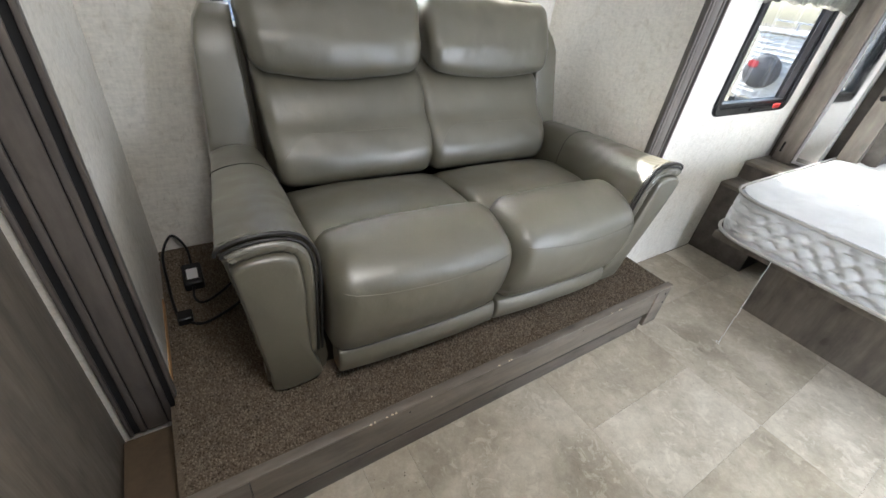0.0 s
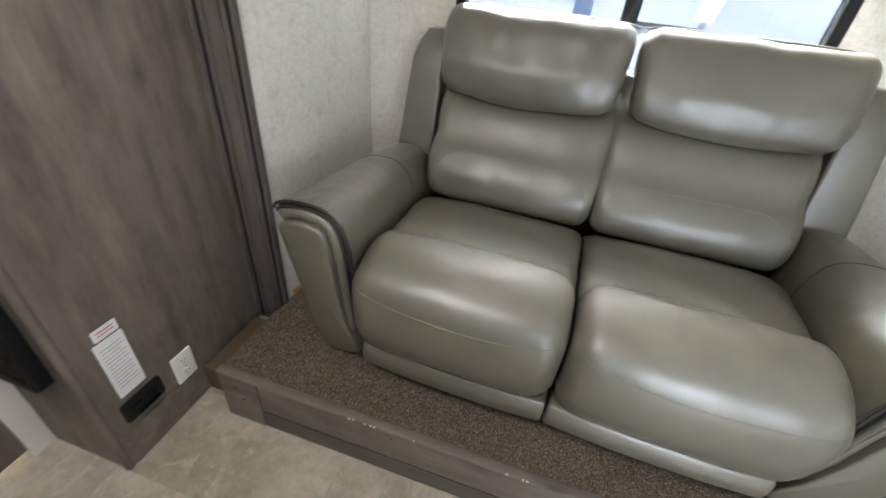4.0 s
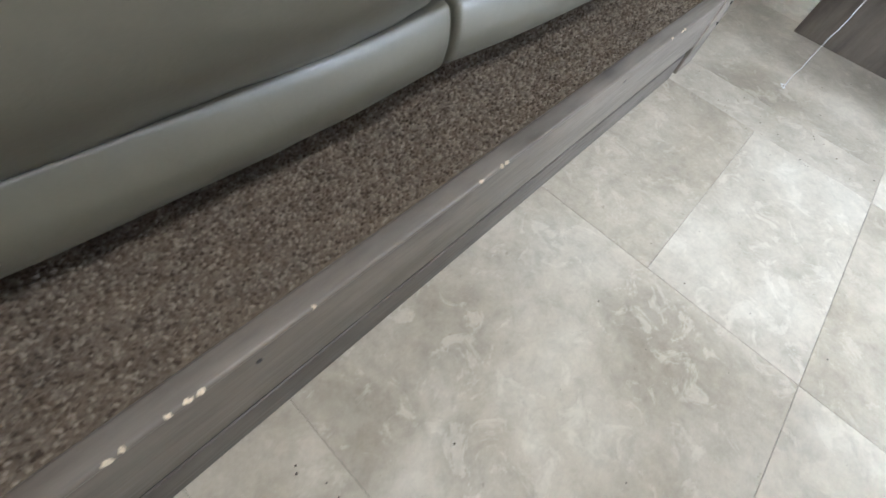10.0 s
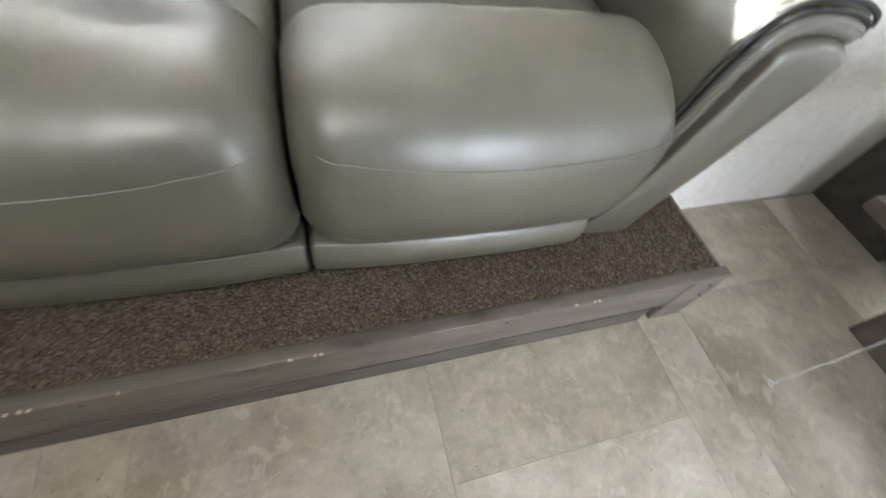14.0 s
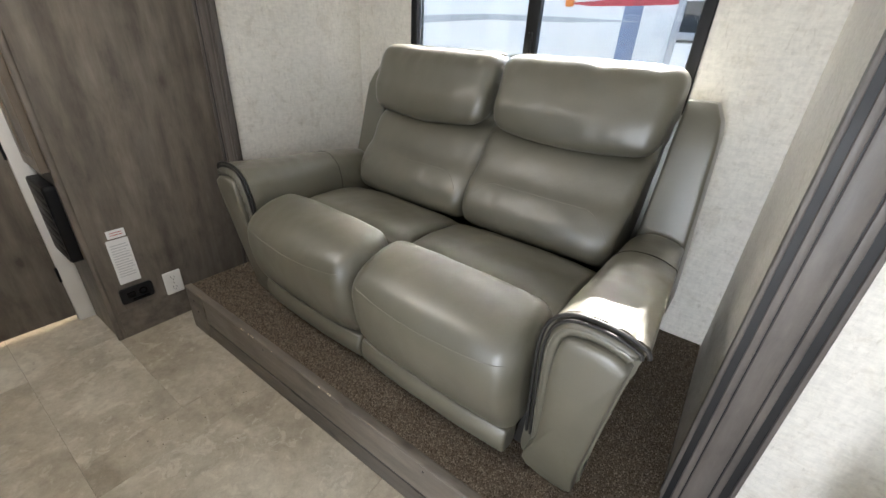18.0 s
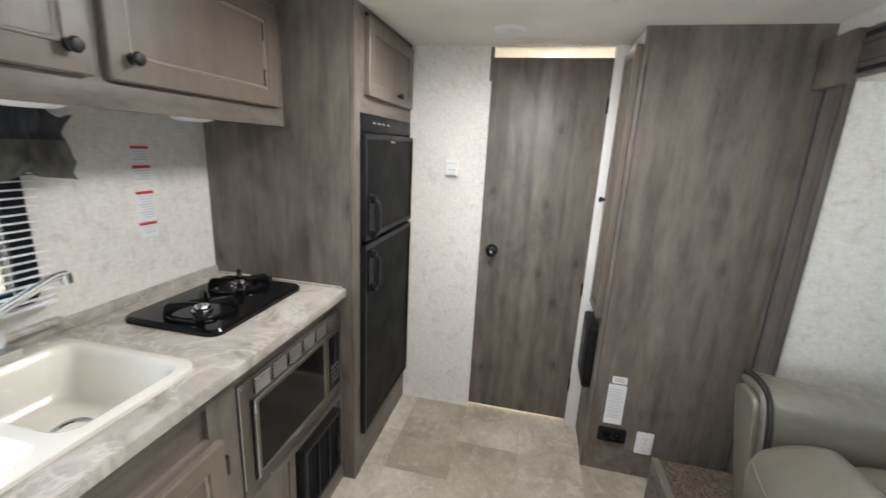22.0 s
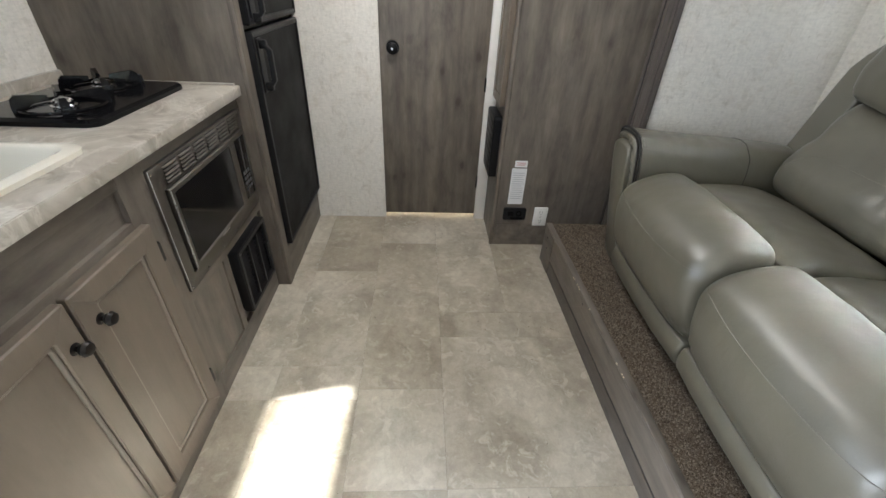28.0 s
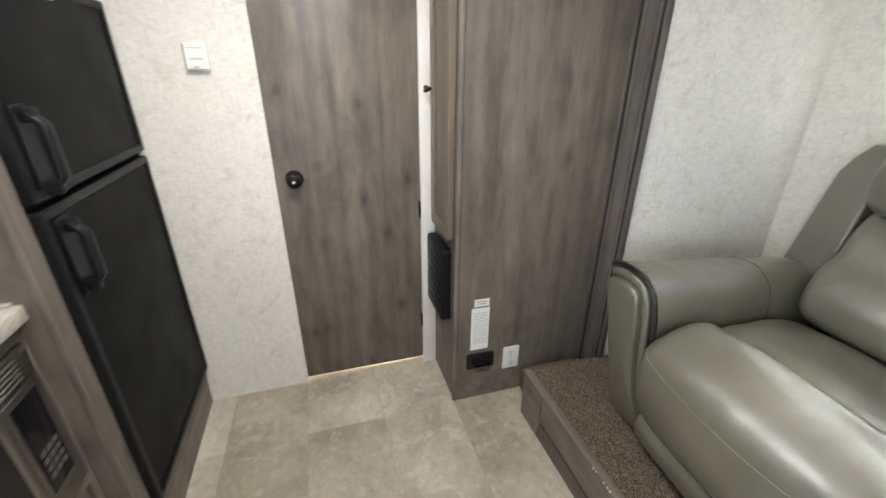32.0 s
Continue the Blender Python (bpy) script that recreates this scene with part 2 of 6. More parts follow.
def wood(name, dark, mid, light, along="z", rough=0.45, scale=1.0, knots=True, contrast=1.0):
    """Printed grey timber laminate: broad soft boards, streaks along one way, fine pores and a few small knots."""
    m, nt, b = nodes_of(name)
    info = nt.nodes.new("ShaderNodeObjectInfo")

    def grain(across, lengthwise):
        v = coords(nt, tuple((lengthwise if k == along else across) * scale for k in "xyz"))
        add = nt.nodes.new("ShaderNodeVectorMath")
        add.operation = "MULTIPLY_ADD"
        add.inputs[1].default_value = (7, 9, 5)
        nt.links.new(info.outputs["Random"], add.inputs[0])
        nt.links.new(v, add.inputs[2])
        return add.outputs[0]

    plank = noise_tex(nt, grain(15.0, 0.25), 1.0, 2, 0.5)
    streak = noise_tex(nt, grain(24.0, 3.8), 1.0, 7, 0.68)
    fine = noise_tex(nt, grain(240.0, 9.0), 1.0, 4, 0.6)
    cloud = noise_tex(nt, grain(9.5, 4.6), 1.0, 8, 0.68, 0.3)
    c = ramp(nt, streak, [(0.16, dark), (0.50, mid), (0.86, light)])
    c = blend(nt, 0.55 * contrast, c, ramp(nt, plank, [(0.36, (0.70, 0.69, 0.685)), (0.5, (1.0, 1.0, 1.0)), (0.64, (1.24, 1.23, 1.20))]), "MULTIPLY")
    c = blend(nt, 0.85 * contrast, c, ramp(nt, cloud, [(0.28, (0.50, 0.49, 0.485)), (0.44, (0.90, 0.90, 0.90)), (0.70, (1.24, 1.23, 1.20))]), "MULTIPLY")
    c = blend(nt, 0.18 * contrast, c, ramp(nt, fine, [(0.30, (0.66, 0.65, 0.64)), (0.5, (1.0, 1.0, 1.0)), (0.7, (1.22, 1.21, 1.19))]), "MULTIPLY")
    if knots:
        kv = grain(9.0, 5.0)
        vor = put(nt, "ShaderNodeTexVoronoi", Scale=1.0, Randomness=1.0)
        nt.links.new(kv, vor.inputs["Vector"])
        wob = noise_tex(nt, grain(70.0, 30.0), 1.0, 3)
        mth = nt.nodes.new("ShaderNodeMath")
        mth.operation = "MULTIPLY_ADD"
        mth.inputs[1].default_value = 0.14
        nt.links.new(wob, mth.inputs[0])
        nt.links.new(vor.outputs["Distance"], mth.inputs[2])
        core = ramp(nt, mth.outputs[0], [(0.14, (0.75,) * 3), (0.22, (0.32,) * 3), (0.42, (0.0,) * 3)])
        pick = nt.nodes.new("ShaderNodeSeparateColor")
        nt.links.new(vor.outputs["Color"], pick.inputs[0])
        k = blend(nt, 1.0, core, ramp(nt, pick.outputs[0], [(0.28, (0,) * 3), (0.38, (1,) * 3)]), "MULTIPLY")
        c = blend(nt, k, c, tuple(x * 0.6 for x in dark))
    nt.links.new(c, b.inputs["Base Color"])
    nt.links.new(ramp(nt, fine, [(0.3, (rough - 0.08,) * 3), (0.7, (rough + 0.1,) * 3)]), b.inputs["Roughness"])
    bump(nt, b, fine, 0.15, 0.0008)
    return m


def wallboard(name, base, fleck, rough=0.6):
    """Vinyl-faced board printed like woven linen with short dark flecks."""
    m, nt, b = nodes_of(name)
    weave = noise_tex(nt, coords(nt, (1.0, 1.0, 3.2)), 34.0, 4, 0.7)
    weave2 = noise_tex(nt, coords(nt, (3.2, 3.2, 1.0)), 30.0, 4, 0.7)
    blot = noise_tex(nt, coords(nt), 5.0, 4, 0.6)
    c = ramp(nt, blot, [(0.3, tuple(k * 0.90 for k in base)), (0.7, tuple(min(1, k * 1.07) for k in base))])
    c = blend(nt, 0.6, c, ramp(nt, weave, [(0.35, tuple(k * 0.70 for k in base)), (0.6, base)]))
    c = blend(nt, 0.35, c, ramp(nt, weave2, [(0.3, tuple(k * 0.70 for k in base)), (0.6, base)]))
    spots = ramp(nt, noise_tex(nt, coords(nt, (2.6, 2.6, 1.0)), 26.0, 6, 0.75, 0.5), [(0.57, (0,) * 3), (0.68, (0.42,) * 3)])
    c = blend(nt, spots, c, fleck)
    patch = noise_tex(nt, coords(nt), 13.0, 6, 0.7, 0.6)
    c = blend(nt, 0.5, c, ramp(nt, patch, [(0.36, (0.80, 0.775, 0.73)), (0.47, (1.0, 1.0, 1.0))]), "MULTIPLY")
    nt.links.new(c, b.inputs["Base Color"])
    b.inputs["Roughness"].default_value = rough
    b.inputs["Specular IOR Level"].default_value = 0.35
    bump(nt, b, weave, 0.18, 0.0008)
    return m


def glass(name, tint=(1, 1, 1), rough=0.0):
    m, nt, b = nodes_of(name)
    b.inputs["Base Color"].default_value = (*tint, 1)
    b.inputs["Transmission Weight"].default_value = 1.0
    b.inputs["Roughness"].default_value = rough
    b.inputs["IOR"].default_value = 1.45
    return m


WOOD = wood("grey_wood_laminate", (0.082, 0.068, 0.055), (0.155, 0.133, 0.110), (0.222, 0.196, 0.166))
WOOD_X = wood("grey_wood_laminate_level", (0.082, 0.068, 0.055), (0.155, 0.133, 0.110), (0.222, 0.196, 0.166), along="x")
WOOD_Y = wood("grey_wood_laminate_crosswise", (0.082, 0.068, 0.055), (0.155, 0.133, 0.110), (0.222, 0.196, 0.166), along="y")
WOOD_DARK = wood("dark_grey_wood", (0.06, 0.05, 0.043), (0.095, 0.082, 0.070), (0.14, 0.122, 0.106), along="x")
WOOD_TRIM = wood("trim_wood", (0.078, 0.067, 0.060), (0.122, 0.107, 0.097), (0.170, 0.151, 0.138), knots=False)
DOORWOOD = wood("cabinet_door_wood", (0.138, 0.112, 0.085), (0.160, 0.131, 0.101), (0.186, 0.154, 0.121), knots=False, contrast=0.3, rough=0.36)
WALL = wallboard("wallboard", (0.83, 0.80, 0.74), (0.42, 0.38, 0.32))
WALL_WHITE = plain("white_panel", (0.78, 0.76, 0.72), 0.45, var=0.05)
CEILING = plain("ceiling_board", (0.82, 0.79, 0.72), 0.78, var=0.05, relief=0.25, fine=140, spec=0.3)
LIP_BLACK = plain("black_seal_and_shade", (0.012, 0.012, 0.013), 0.5)
BLACK = plain("black_plastic", (0.007, 0.007, 0.0078), 0.40, relief=0.3, fine=300, spec=0.25)
BLACK_GLOSS = plain("black_enamel", (0.005, 0.005, 0.006), 0.10, relief=0.0, spec=0.22)
FRIDGE = plain("black_fridge_panel", (0.004, 0.004, 0.0043), 0.45, relief=0.4, fine=420, dist=0.0006, spec=0.08)
WHITE_PLASTIC = plain("white_plastic", (0.8, 0.79, 0.76), 0.35, var=0.04, relief=0.0)
PAPER = plain("paper_label", (0.78, 0.78, 0.78), 0.7, var=0.04)
RED = plain("red_print", (0.45, 0.03, 0.025), 0.6)
INK = plain("grey_print", (0.50, 0.50, 0.52), 0.7)
CHROME = plain("chrome", (0.86, 0.87, 0.88), 0.17, 1.0, var=0.05, relief=0.0)
CHROME_SATIN = plain("bright_chrome_plate", (0.80, 0.82, 0.84), 0.30, 0.75, var=0.03, relief=0.0)
KEYPAD = plain("dark_keypad", (0.07, 0.07, 0.075), 0.5)
STEEL = plain("dark_stainless", (0.22, 0.205, 0.185), 0.42, 1.0, var=0.10, relief=0.25, fine=220)
SINK = plain("cream_sink", (0.74, 0.705, 0.615), 0.22, var=0.03, relief=0.0, coat=0.3)
CLEAR = glass("clear_acrylic", (0.95, 0.97, 0.97), 0.05)
ACRYLIC = plain("clear_acrylic_knob", (0.86, 0.88, 0.88), 0.16, var=0.02, relief=0.0)
ACRYLIC.node_tree.nodes["Principled BSDF"].inputs["Transmission Weight"].default_value = 0.35
PANE_TINTED = glass("tinted_window_glass", (0.41, 0.39, 0.32))
PANE = glass("window_glass", (0.47, 0.495, 0.515))
PANE_DARK = glass("dark_tinted_window_glass", (0.42, 0.44, 0.45))
MIRROR = plain("mirror", (0.8, 0.81, 0.82), 0.02, 1.0, var=0.0, relief=0.0)
ALU = plain("white_aluminium_slat", (0.84, 0.85, 0.86), 0.35, var=0.05, relief=0.0)
BRONZE = plain("dark_bronze_knob", (0.022, 0.02, 0.019), 0.35, 0.6)


def leather_material():
    m, nt, b = nodes_of("taupe_leather")
    v = coords(nt)
    tone = noise_tex(nt, v, 3.0, 4)
    c = ramp(nt, tone, [(0.3, (0.084, 0.077, 0.053)), (0.7, (0.126, 0.116, 0.081))])
    grain = put(nt, "ShaderNodeTexVoronoi", Scale=420.0)
    nt.links.new(v, grain.inputs["Vector"])
    crease = noise_tex(nt, coords(nt, (1.0, 0.8, 1.3)), 7.0, 3, 0.5, 0.2)
    pores = noise_tex(nt, v, 260.0, 3, 0.6)
    c = blend(nt, 0.10, c, ramp(nt, pores, [(0.3, (0.06, 0.057, 0.045)), (0.7, (0.15, 0.143, 0.116))]))
    nt.links.new(c, b.inputs["Base Color"])
    nt.links.new(ramp(nt, crease, [(0.25, (0.40,) * 3), (0.8, (0.54,) * 3)]), b.inputs["Roughness"])
    b.inputs["Specular IOR Level"].default_value = 1.0
    b.inputs["Coat Weight"].default_value = 1.0
    b.inputs["Coat Roughness"].default_value = 0.39
    crumple = noise_tex(nt, coords(nt, (1.0, 1.0, 0.7)), 38.0, 5, 0.62, 0.5)
    h = blend(nt, 0.5, ramp(nt, grain.outputs["Distance"], [(0.0, (0,) * 3), (0.7, (1,) * 3)]), pores)
    low = put(nt, "ShaderNodeBump", Strength=0.26, Distance=0.004)
    nt.links.new(crumple, low.inputs["Height"])
    top_bump = put(nt, "ShaderNodeBump", Strength=0.10, Distance=0.0008)
    nt.links.new(h, top_bump.inputs["Height"])
    nt.links.new(low.outputs[0], top_bump.inputs["Normal"])
    nt.links.new(top_bump.outputs[0], b.inputs["Normal"])
    return m


LEATHER = leather_material()
PIPING = plain("dark_piping", (0.022, 0.021, 0.02), 0.4)
STITCH = plain("stitching", (0.21, 0.20, 0.17), 0.7)


def carpet_material(name, per_island):
    m, nt, b = nodes_of(name)
    if per_island:
        g = nt.nodes.new("ShaderNodeNewGeometry")
        fac = g.outputs["Random Per Island"]
    else:
        fac = noise_tex(nt, coords(nt), 260.0, 3, 0.7)
    c = ramp(nt, fac, [(0.05, (0.070, 0.050, 0.035)), (0.40, (0.134, 0.104, 0.074)), (0.70, (0.196, 0.158, 0.118)), (0.96, (0.285, 0.238, 0.185))])
    worn = noise_tex(nt, coords(nt), 26.0, 4, 0.65)
    c = blend(nt, ramp(nt, worn, [(0.42, (0.0,) * 3), (0.7, (0.5,) * 3)]), c, ramp(nt, fac, [(0.2, (0.04, 0.033, 0.027)), (0.9, (0.17, 0.145, 0.118))]))
    nt.links.new(c, b.inputs["Base Color"])
    b.inputs["Roughness"].default_value = 0.95
    b.inputs["Specular IOR Level"].default_value = 0.1
    if not per_island:
        bump(nt, b, fac, 0.9, 0.004)
    return m


CARPET, TUFT = carpet_material("carpet_backing", False), carpet_material("carpet_pile", True)


def vinyl_material():
    """Stone-look vinyl tile; each tile has its own tone and its own clouding."""
    m, nt, b = nodes_of("stone_vinyl_tile")
    info = nt.nodes.new("ShaderNodeObjectInfo")
    v = coords(nt)
    add = nt.nodes.new("ShaderNodeVectorMath")
    add.operation = "MULTIPLY_ADD"
    add.inputs[1].default_value = (13, 17, 5)
    nt.links.new(info.outputs["Random"], add.inputs[0])
    nt.links.new(v, add.inputs[2])
    cloud = noise_tex(nt, add.outputs[0], 5.5, 10, 0.62, 0.35)
    blotch = noise_tex(nt, add.outputs[0], 2.2, 5, 0.55, 0.3)
    grit = noise_tex(nt, add.outputs[0], 130.0, 4, 0.7)
    c = ramp(nt, cloud, [(0.34, (0.245, 0.212, 0.165)), (0.47, (0.405, 0.363, 0.293)), (0.58, (0.519, 0.473, 0.393)), (0.68, (0.638, 0.593, 0.506))])
    c = blend(nt, 0.45, c, ramp(nt, blotch, [(0.33, (0.268, 0.226, 0.170)), (0.5, (0.450, 0.405, 0.331)), (0.67, (0.610, 0.568, 0.488))]))
    flake = ramp(nt, noise_tex(nt, add.outputs[0], 16.0, 8, 0.66, 0.8), [(0.55, (0,) * 3), (0.61, (0.42,) * 3)])
    c = blend(nt, flake, c, (0.667, 0.625, 0.537))
    tone = ramp(nt, info.outputs["Random"], [(0.0, (0.80, 0.775, 0.73)), (0.3, (0.93, 0.915, 0.89)), (0.6, (1.02, 1.02, 1.01)), (1.0, (1.13, 1.14, 1.15))])
    c = blend(nt, 1.0, c, tone, "MULTIPLY")
    c = blend(nt, 0.16, c, ramp(nt, grit, [(0.35, (0.246, 0.219, 0.170)), (0.65, (0.509, 0.469, 0.384))]))
    mid = noise_tex(nt, add.outputs[0], 34.0, 6, 0.65, 0.4)
    c = blend(nt, 0.38, c, ramp(nt, mid, [(0.34, (0.70, 0.69, 0.67)), (0.5, (1.0, 1.0, 1.0)), (0.66, (1.2, 1.2, 1.19))]), "MULTIPLY")
    pits = ramp(nt, noise_tex(nt, add.outputs[0], 38.0, 3, 0.6), [(0.70, (0,) * 3), (0.76, (0.55,) * 3)])
    c = blend(nt, pits, c, (0.193, 0.163, 0.125))
    nt.links.new(c, b.inputs["Base Color"])
    nt.links.new(ramp(nt, cloud, [(0.3, (0.30,) * 3), (0.7, (0.42,) * 3)]), b.inputs["Roughness"])
    b.inputs["Specular IOR Level"].default_value = 0.45
    scratch = noise_tex(nt, coords(nt, (1.0, 0.25, 1.0)), 160.0, 3, 0.6)
    bump(nt, b, scratch, 0.45, 0.001)
    return m


VINYL = vinyl_material()
JOINT = plain("floor_joint", (0.15, 0.13, 0.105), 0.7)


CRUMB = plain("dark_crumb", (0.07, 0.055, 0.045), 0.9)


def counter_material():
    m, nt, b = nodes_of("marbled_laminate")
    v = coords(nt)
    a = noise_tex(nt, v, 7.0, 8, 0.6, 1.0)
    vein = noise_tex(nt, v, 5.0, 6, 0.6, 1.2)
    c = ramp(nt, a, [(0.30, (0.20, 0.17, 0.135)), (0.42, (0.36, 0.325, 0.275)), (0.54, (0.45, 0.415, 0.36)), (0.70, (0.53, 0.495, 0.435))])
    w = ramp(nt, vein, [(0.47, (0,) * 3), (0.5, (0.35,) * 3), (0.53, (0,) * 3)])
    c = blend(nt, w, c, (0.80, 0.77, 0.71))
    nt.links.new(c, b.inputs["Base Color"])
    b.inputs["Roughness"].default_value = 0.28
    bump(nt, b, noise_tex(nt, v, 240.0, 3), 0.08, 0.0005)
    return m


COUNTER = counter_material()


def cloth(name, dark, light, through_it=0.0, rough=0.8):
    m, nt, b = nodes_of(name)
    v = coords(nt)
    c = ramp(nt, noise_tex(nt, v, 9.0, 4), [(0.3, dark), (0.7, light)])
    weave = noise_tex(nt, v, 600.0, 2)
    nt.links.new(c, b.inputs["Base Color"])
    b.inputs["Roughness"].default_value = rough
    b.inputs["Sheen Weight"].default_value = 0.3
    b.inputs["Specular IOR Level"].default_value = 0.25
    bump(nt, b, weave, 0.3, 0.0006)
    if through_it:
        t = nt.nodes.new("ShaderNodeBsdfTranslucent")
        nt.links.new(c, t.inputs["Color"])
        mix = nt.nodes.new("ShaderNodeMixShader")
        mix.inputs[0].default_value = through_it
        out = nt.nodes["Material Output"]
        nt.links.new(b.outputs[0], mix.inputs[1])
        nt.links.new(t.outputs[0], mix.inputs[2])
        nt.links.new(mix.outputs[0], out.inputs["Surface"])
    return m


VALANCE = cloth("charcoal_valance", (0.034, 0.036, 0.041), (0.06, 0.063, 0.07), 0.32, 0.5)
TICKING = cloth("mattress_ticking", (0.54, 0.55, 0.56), (0.66, 0.67, 0.68), 0.0, 0.55)
BINDING = cloth("mattress_binding", (0.33, 0.32, 0.30), (0.42, 0.40, 0.37))
SHEER = cloth("sheer_charcoal_cloth", (0.075, 0.074, 0.068), (0.21, 0.205, 0.17), 0.5, 0.32)
SHEER.node_tree.nodes["Principled BSDF"].inputs["Alpha"].default_value = 0.93
LID = cloth("translucent_lid", (0.80, 0.56, 0.30), (0.84, 0.62, 0.36), 0.75, 0.5)

# ---- the shell of the trailer ----
H = 1.96
N, S, W, E = 1.12, -1.15, -0.5, 4.1
structure("wall_north", wall_with_holes("y", -1.75, E, 0.0, H, N, N + 0.05, [(-0.094, 1.897, 0.0, 1.792), (2.33, 3.02, 0.905, 1.42)]), WALL,
          "pale linen-print wallboard side wall with a slide-out opening", "wall")
structure("wall_south", wall_with_holes("y", -1.75, E, 0.0, H, S - 0.05, S, [(0.835, 1.447, 1.035, 1.40), (1.64, 2.31, 0.0, 1.86)]), WALL,
          "linen-print wallboard kitchen wall with window and doorway", "wall")
structure("wall_east", box(E, E + 0.05, S - 0.05, N + 0.05, 0, H), WALL, "linen-print wallboard end wall", "wall")
structure("wall_bath", wall_with_holes("x", S, N, 0.0, H, W - 0.03, W, [(-0.105, 0.445, 0.0, 1.953)]), WALL, "linen-print partition wall beside the bathroom door", "wall")
structure("wall_west", box(-1.8, -1.75, S - 0.05, N + 0.05, 0, H), WALL_WHITE, "plain bathroom end wall", "wall")
structure("wall_slide_back", wall_with_holes("y", -0.092, 1.895, 0.02, 1.79, 1.867, 1.907, [(0.32, 1.524, 0.944, 1.611)]), WALL, "linen-print back wall of the slide-out", "wall")
structure("wall_slide_side_a", box(-0.092, -0.052, 1.123, 1.867, 0.02, 1.79), WALL, "linen-print side wall of the slide-out", "wall")
structure("wall_slide_side_b", box(1.855, 1.895, 1.123, 1.867, 0.02, 1.79), WALL, "linen-print side wall of the slide-out", "wall")
structure("ceiling_slide", box(-0.052, 1.855, 1.123, 1.867, 1.75, 1.79), CEILING, "pale ceiling of the slide-out", "ceiling")
structure("ceiling", wall_with_holes("z", -1.8, E + 0.05, S - 0.05, N + 0.05, H, H + 0.05, [(0.17, 0.52, -0.165, 0.195)]), CEILING, "pale textured ceiling board", "ceiling")
structure("trim_ceiling", join(box(0.236, 0.248, -1.1, -0.21, H - 0.004, H + 0.001), box(0.236, 0.248, 0.24, 1.05, H - 0.004, H + 0.001)), WALL_WHITE, "thin white ceiling seam strip", "trim")

# slide-out flange: a flat board with dark grooves and rounded edges, two uprights and a head
FLANGE = ((0.0, 0.075, 0.030), (0.19, 0.30, 0.024), (0.322, 0.678, 0.022), (0.70, 0.81, 0.024), (0.925, 1.0, 0.030))


def flange_piece(plane, u0, u1, v0, v1, upright):
    bms = []
    if upright:
        w = u1 - u0
        for a, b2, d in FLANGE:
            bms.append(box(u0 + a * w, u0 + b2 * w, N - 0.004 - 0.6 * d, N + 0.002, v0, v1, 0.003))
    else:
        h = v1 - v0
        for a, b2, d in FLANGE:
            bms.append(box(u0, u1, N - 0.004 - 0.6 * d, N + 0.002, v0 + a * h, v0 + b2 * h, 0.003))
    return join(*bms)


flange = thing("slide_trim", -0.1, N, 0.1, label="dark grey wood-grain grooved trim framing the slide-out", category="trim", kind="structure")
for u0, u1, z0 in ((-0.180, -0.043, 0.115), (1.850, 1.985, 0.0)):
    up = part("upright", flange_piece("y", u0, u1, z0, 1.755, True), WOOD_TRIM, flange)
    part("groove", box(u0 + 0.004, u1 - 0.004, N - 0.0135, N - 0.002, z0, 1.75), LIP_BLACK, up, "black groove backing")
hd = part("head", flange_piece("y", -0.168, 1.985, 1.757, 1.90, False), WOOD_TRIM, flange)
part("groove", box(-0.164, 1.981, N - 0.0135, N - 0.002, 1.76, 1.895), LIP_BLACK, hd, "black groove backing")
part("corner_block", box(-0.199, -0.033, N - 0.040, N - 0.004, 1.74, 1.905, 0.006), WOOD, flange)
part("corner_block", box(1.84, 2.004, N - 0.040, N - 0.004, 1.74, 1.905, 0.006), WOOD, flange)

# floor: a dark base with vinyl tiles on it, each a piece of its own
floor_base = structure("floor", box(-1.8, E + 0.05, S - 0.05, N + 0.05, -0.06, -0.0025), JOINT, "stone-look greige vinyl tile floor", "floor")

# ---- raised slide-out floor with the loveseat ----
platform = thing("slide_platform", 0.92, 1.3, 0.0, label="carpeted slide-out floor with a scuffed grey wood fascia", category="platform", kind="structure")
part("carpet", box(-0.05, 1.853, 0.792, 1.865, 0.15, 0.2205), CARPET, platform, "brown-grey loop carpet")
part("end_stile", box(-0.062, 0.08, 0.764, 0.79, 0.0, 0.214, 0.003), WOOD_X, platform)
part("end_stile", box(1.80, 1.902, 0.764, 0.79, 0.0, 0.214, 0.003), WOOD_X, platform)
part("fascia_board", box(0.082, 1.799, 0.767, 0.787, 0.0835, 0.214, 0.003), WOOD_X, platform, "grey wood-grain fascia board")
part("top_edge", box(-0.064, 1.904, 0.762, 0.793, 0.2145, 0.2235, 0.004, 3), WOOD_X, platform, "rounded worn top edge")
# darker wood puts the kick board's shade into its colour
part("kick_board", box(0.0825, 1.764, 0.7675, 0.7885, 0.0, 0.0735, 0.001), WOOD_DARK, platform, "kick board darkened for its shade")
# solid black strips put in as the shade under and behind the fascia
part("gap_shade", join(box(0.07, 1.81, 0.7895, 0.7917, 0.0, 0.213), box(0.0828, 1.7635, 0.7700, 0.788, 0.0737, 0.0832)), LIP_BLACK, platform, "black strips standing in for the shade in the fascia's gaps")
part("end_panel", box(1.884, 1.90, 0.79, 1.04, 0.0, 0.214, 0.002), WOOD_Y, platform)
part("carpet", box(1.853, 1.884, 0.793, 1.05, 0.15, 0.219), CARPET, platform, "brown-grey loop carpet")
part("carpet", box(-0.062, -0.05, 0.793, 1.07, 0.0, 0.217), CARPET, platform, "brown-grey loop carpet turned down at the end")
CHIP = plain("bare_chipped_board", (0.62, 0.52, 0.38), 0.8)
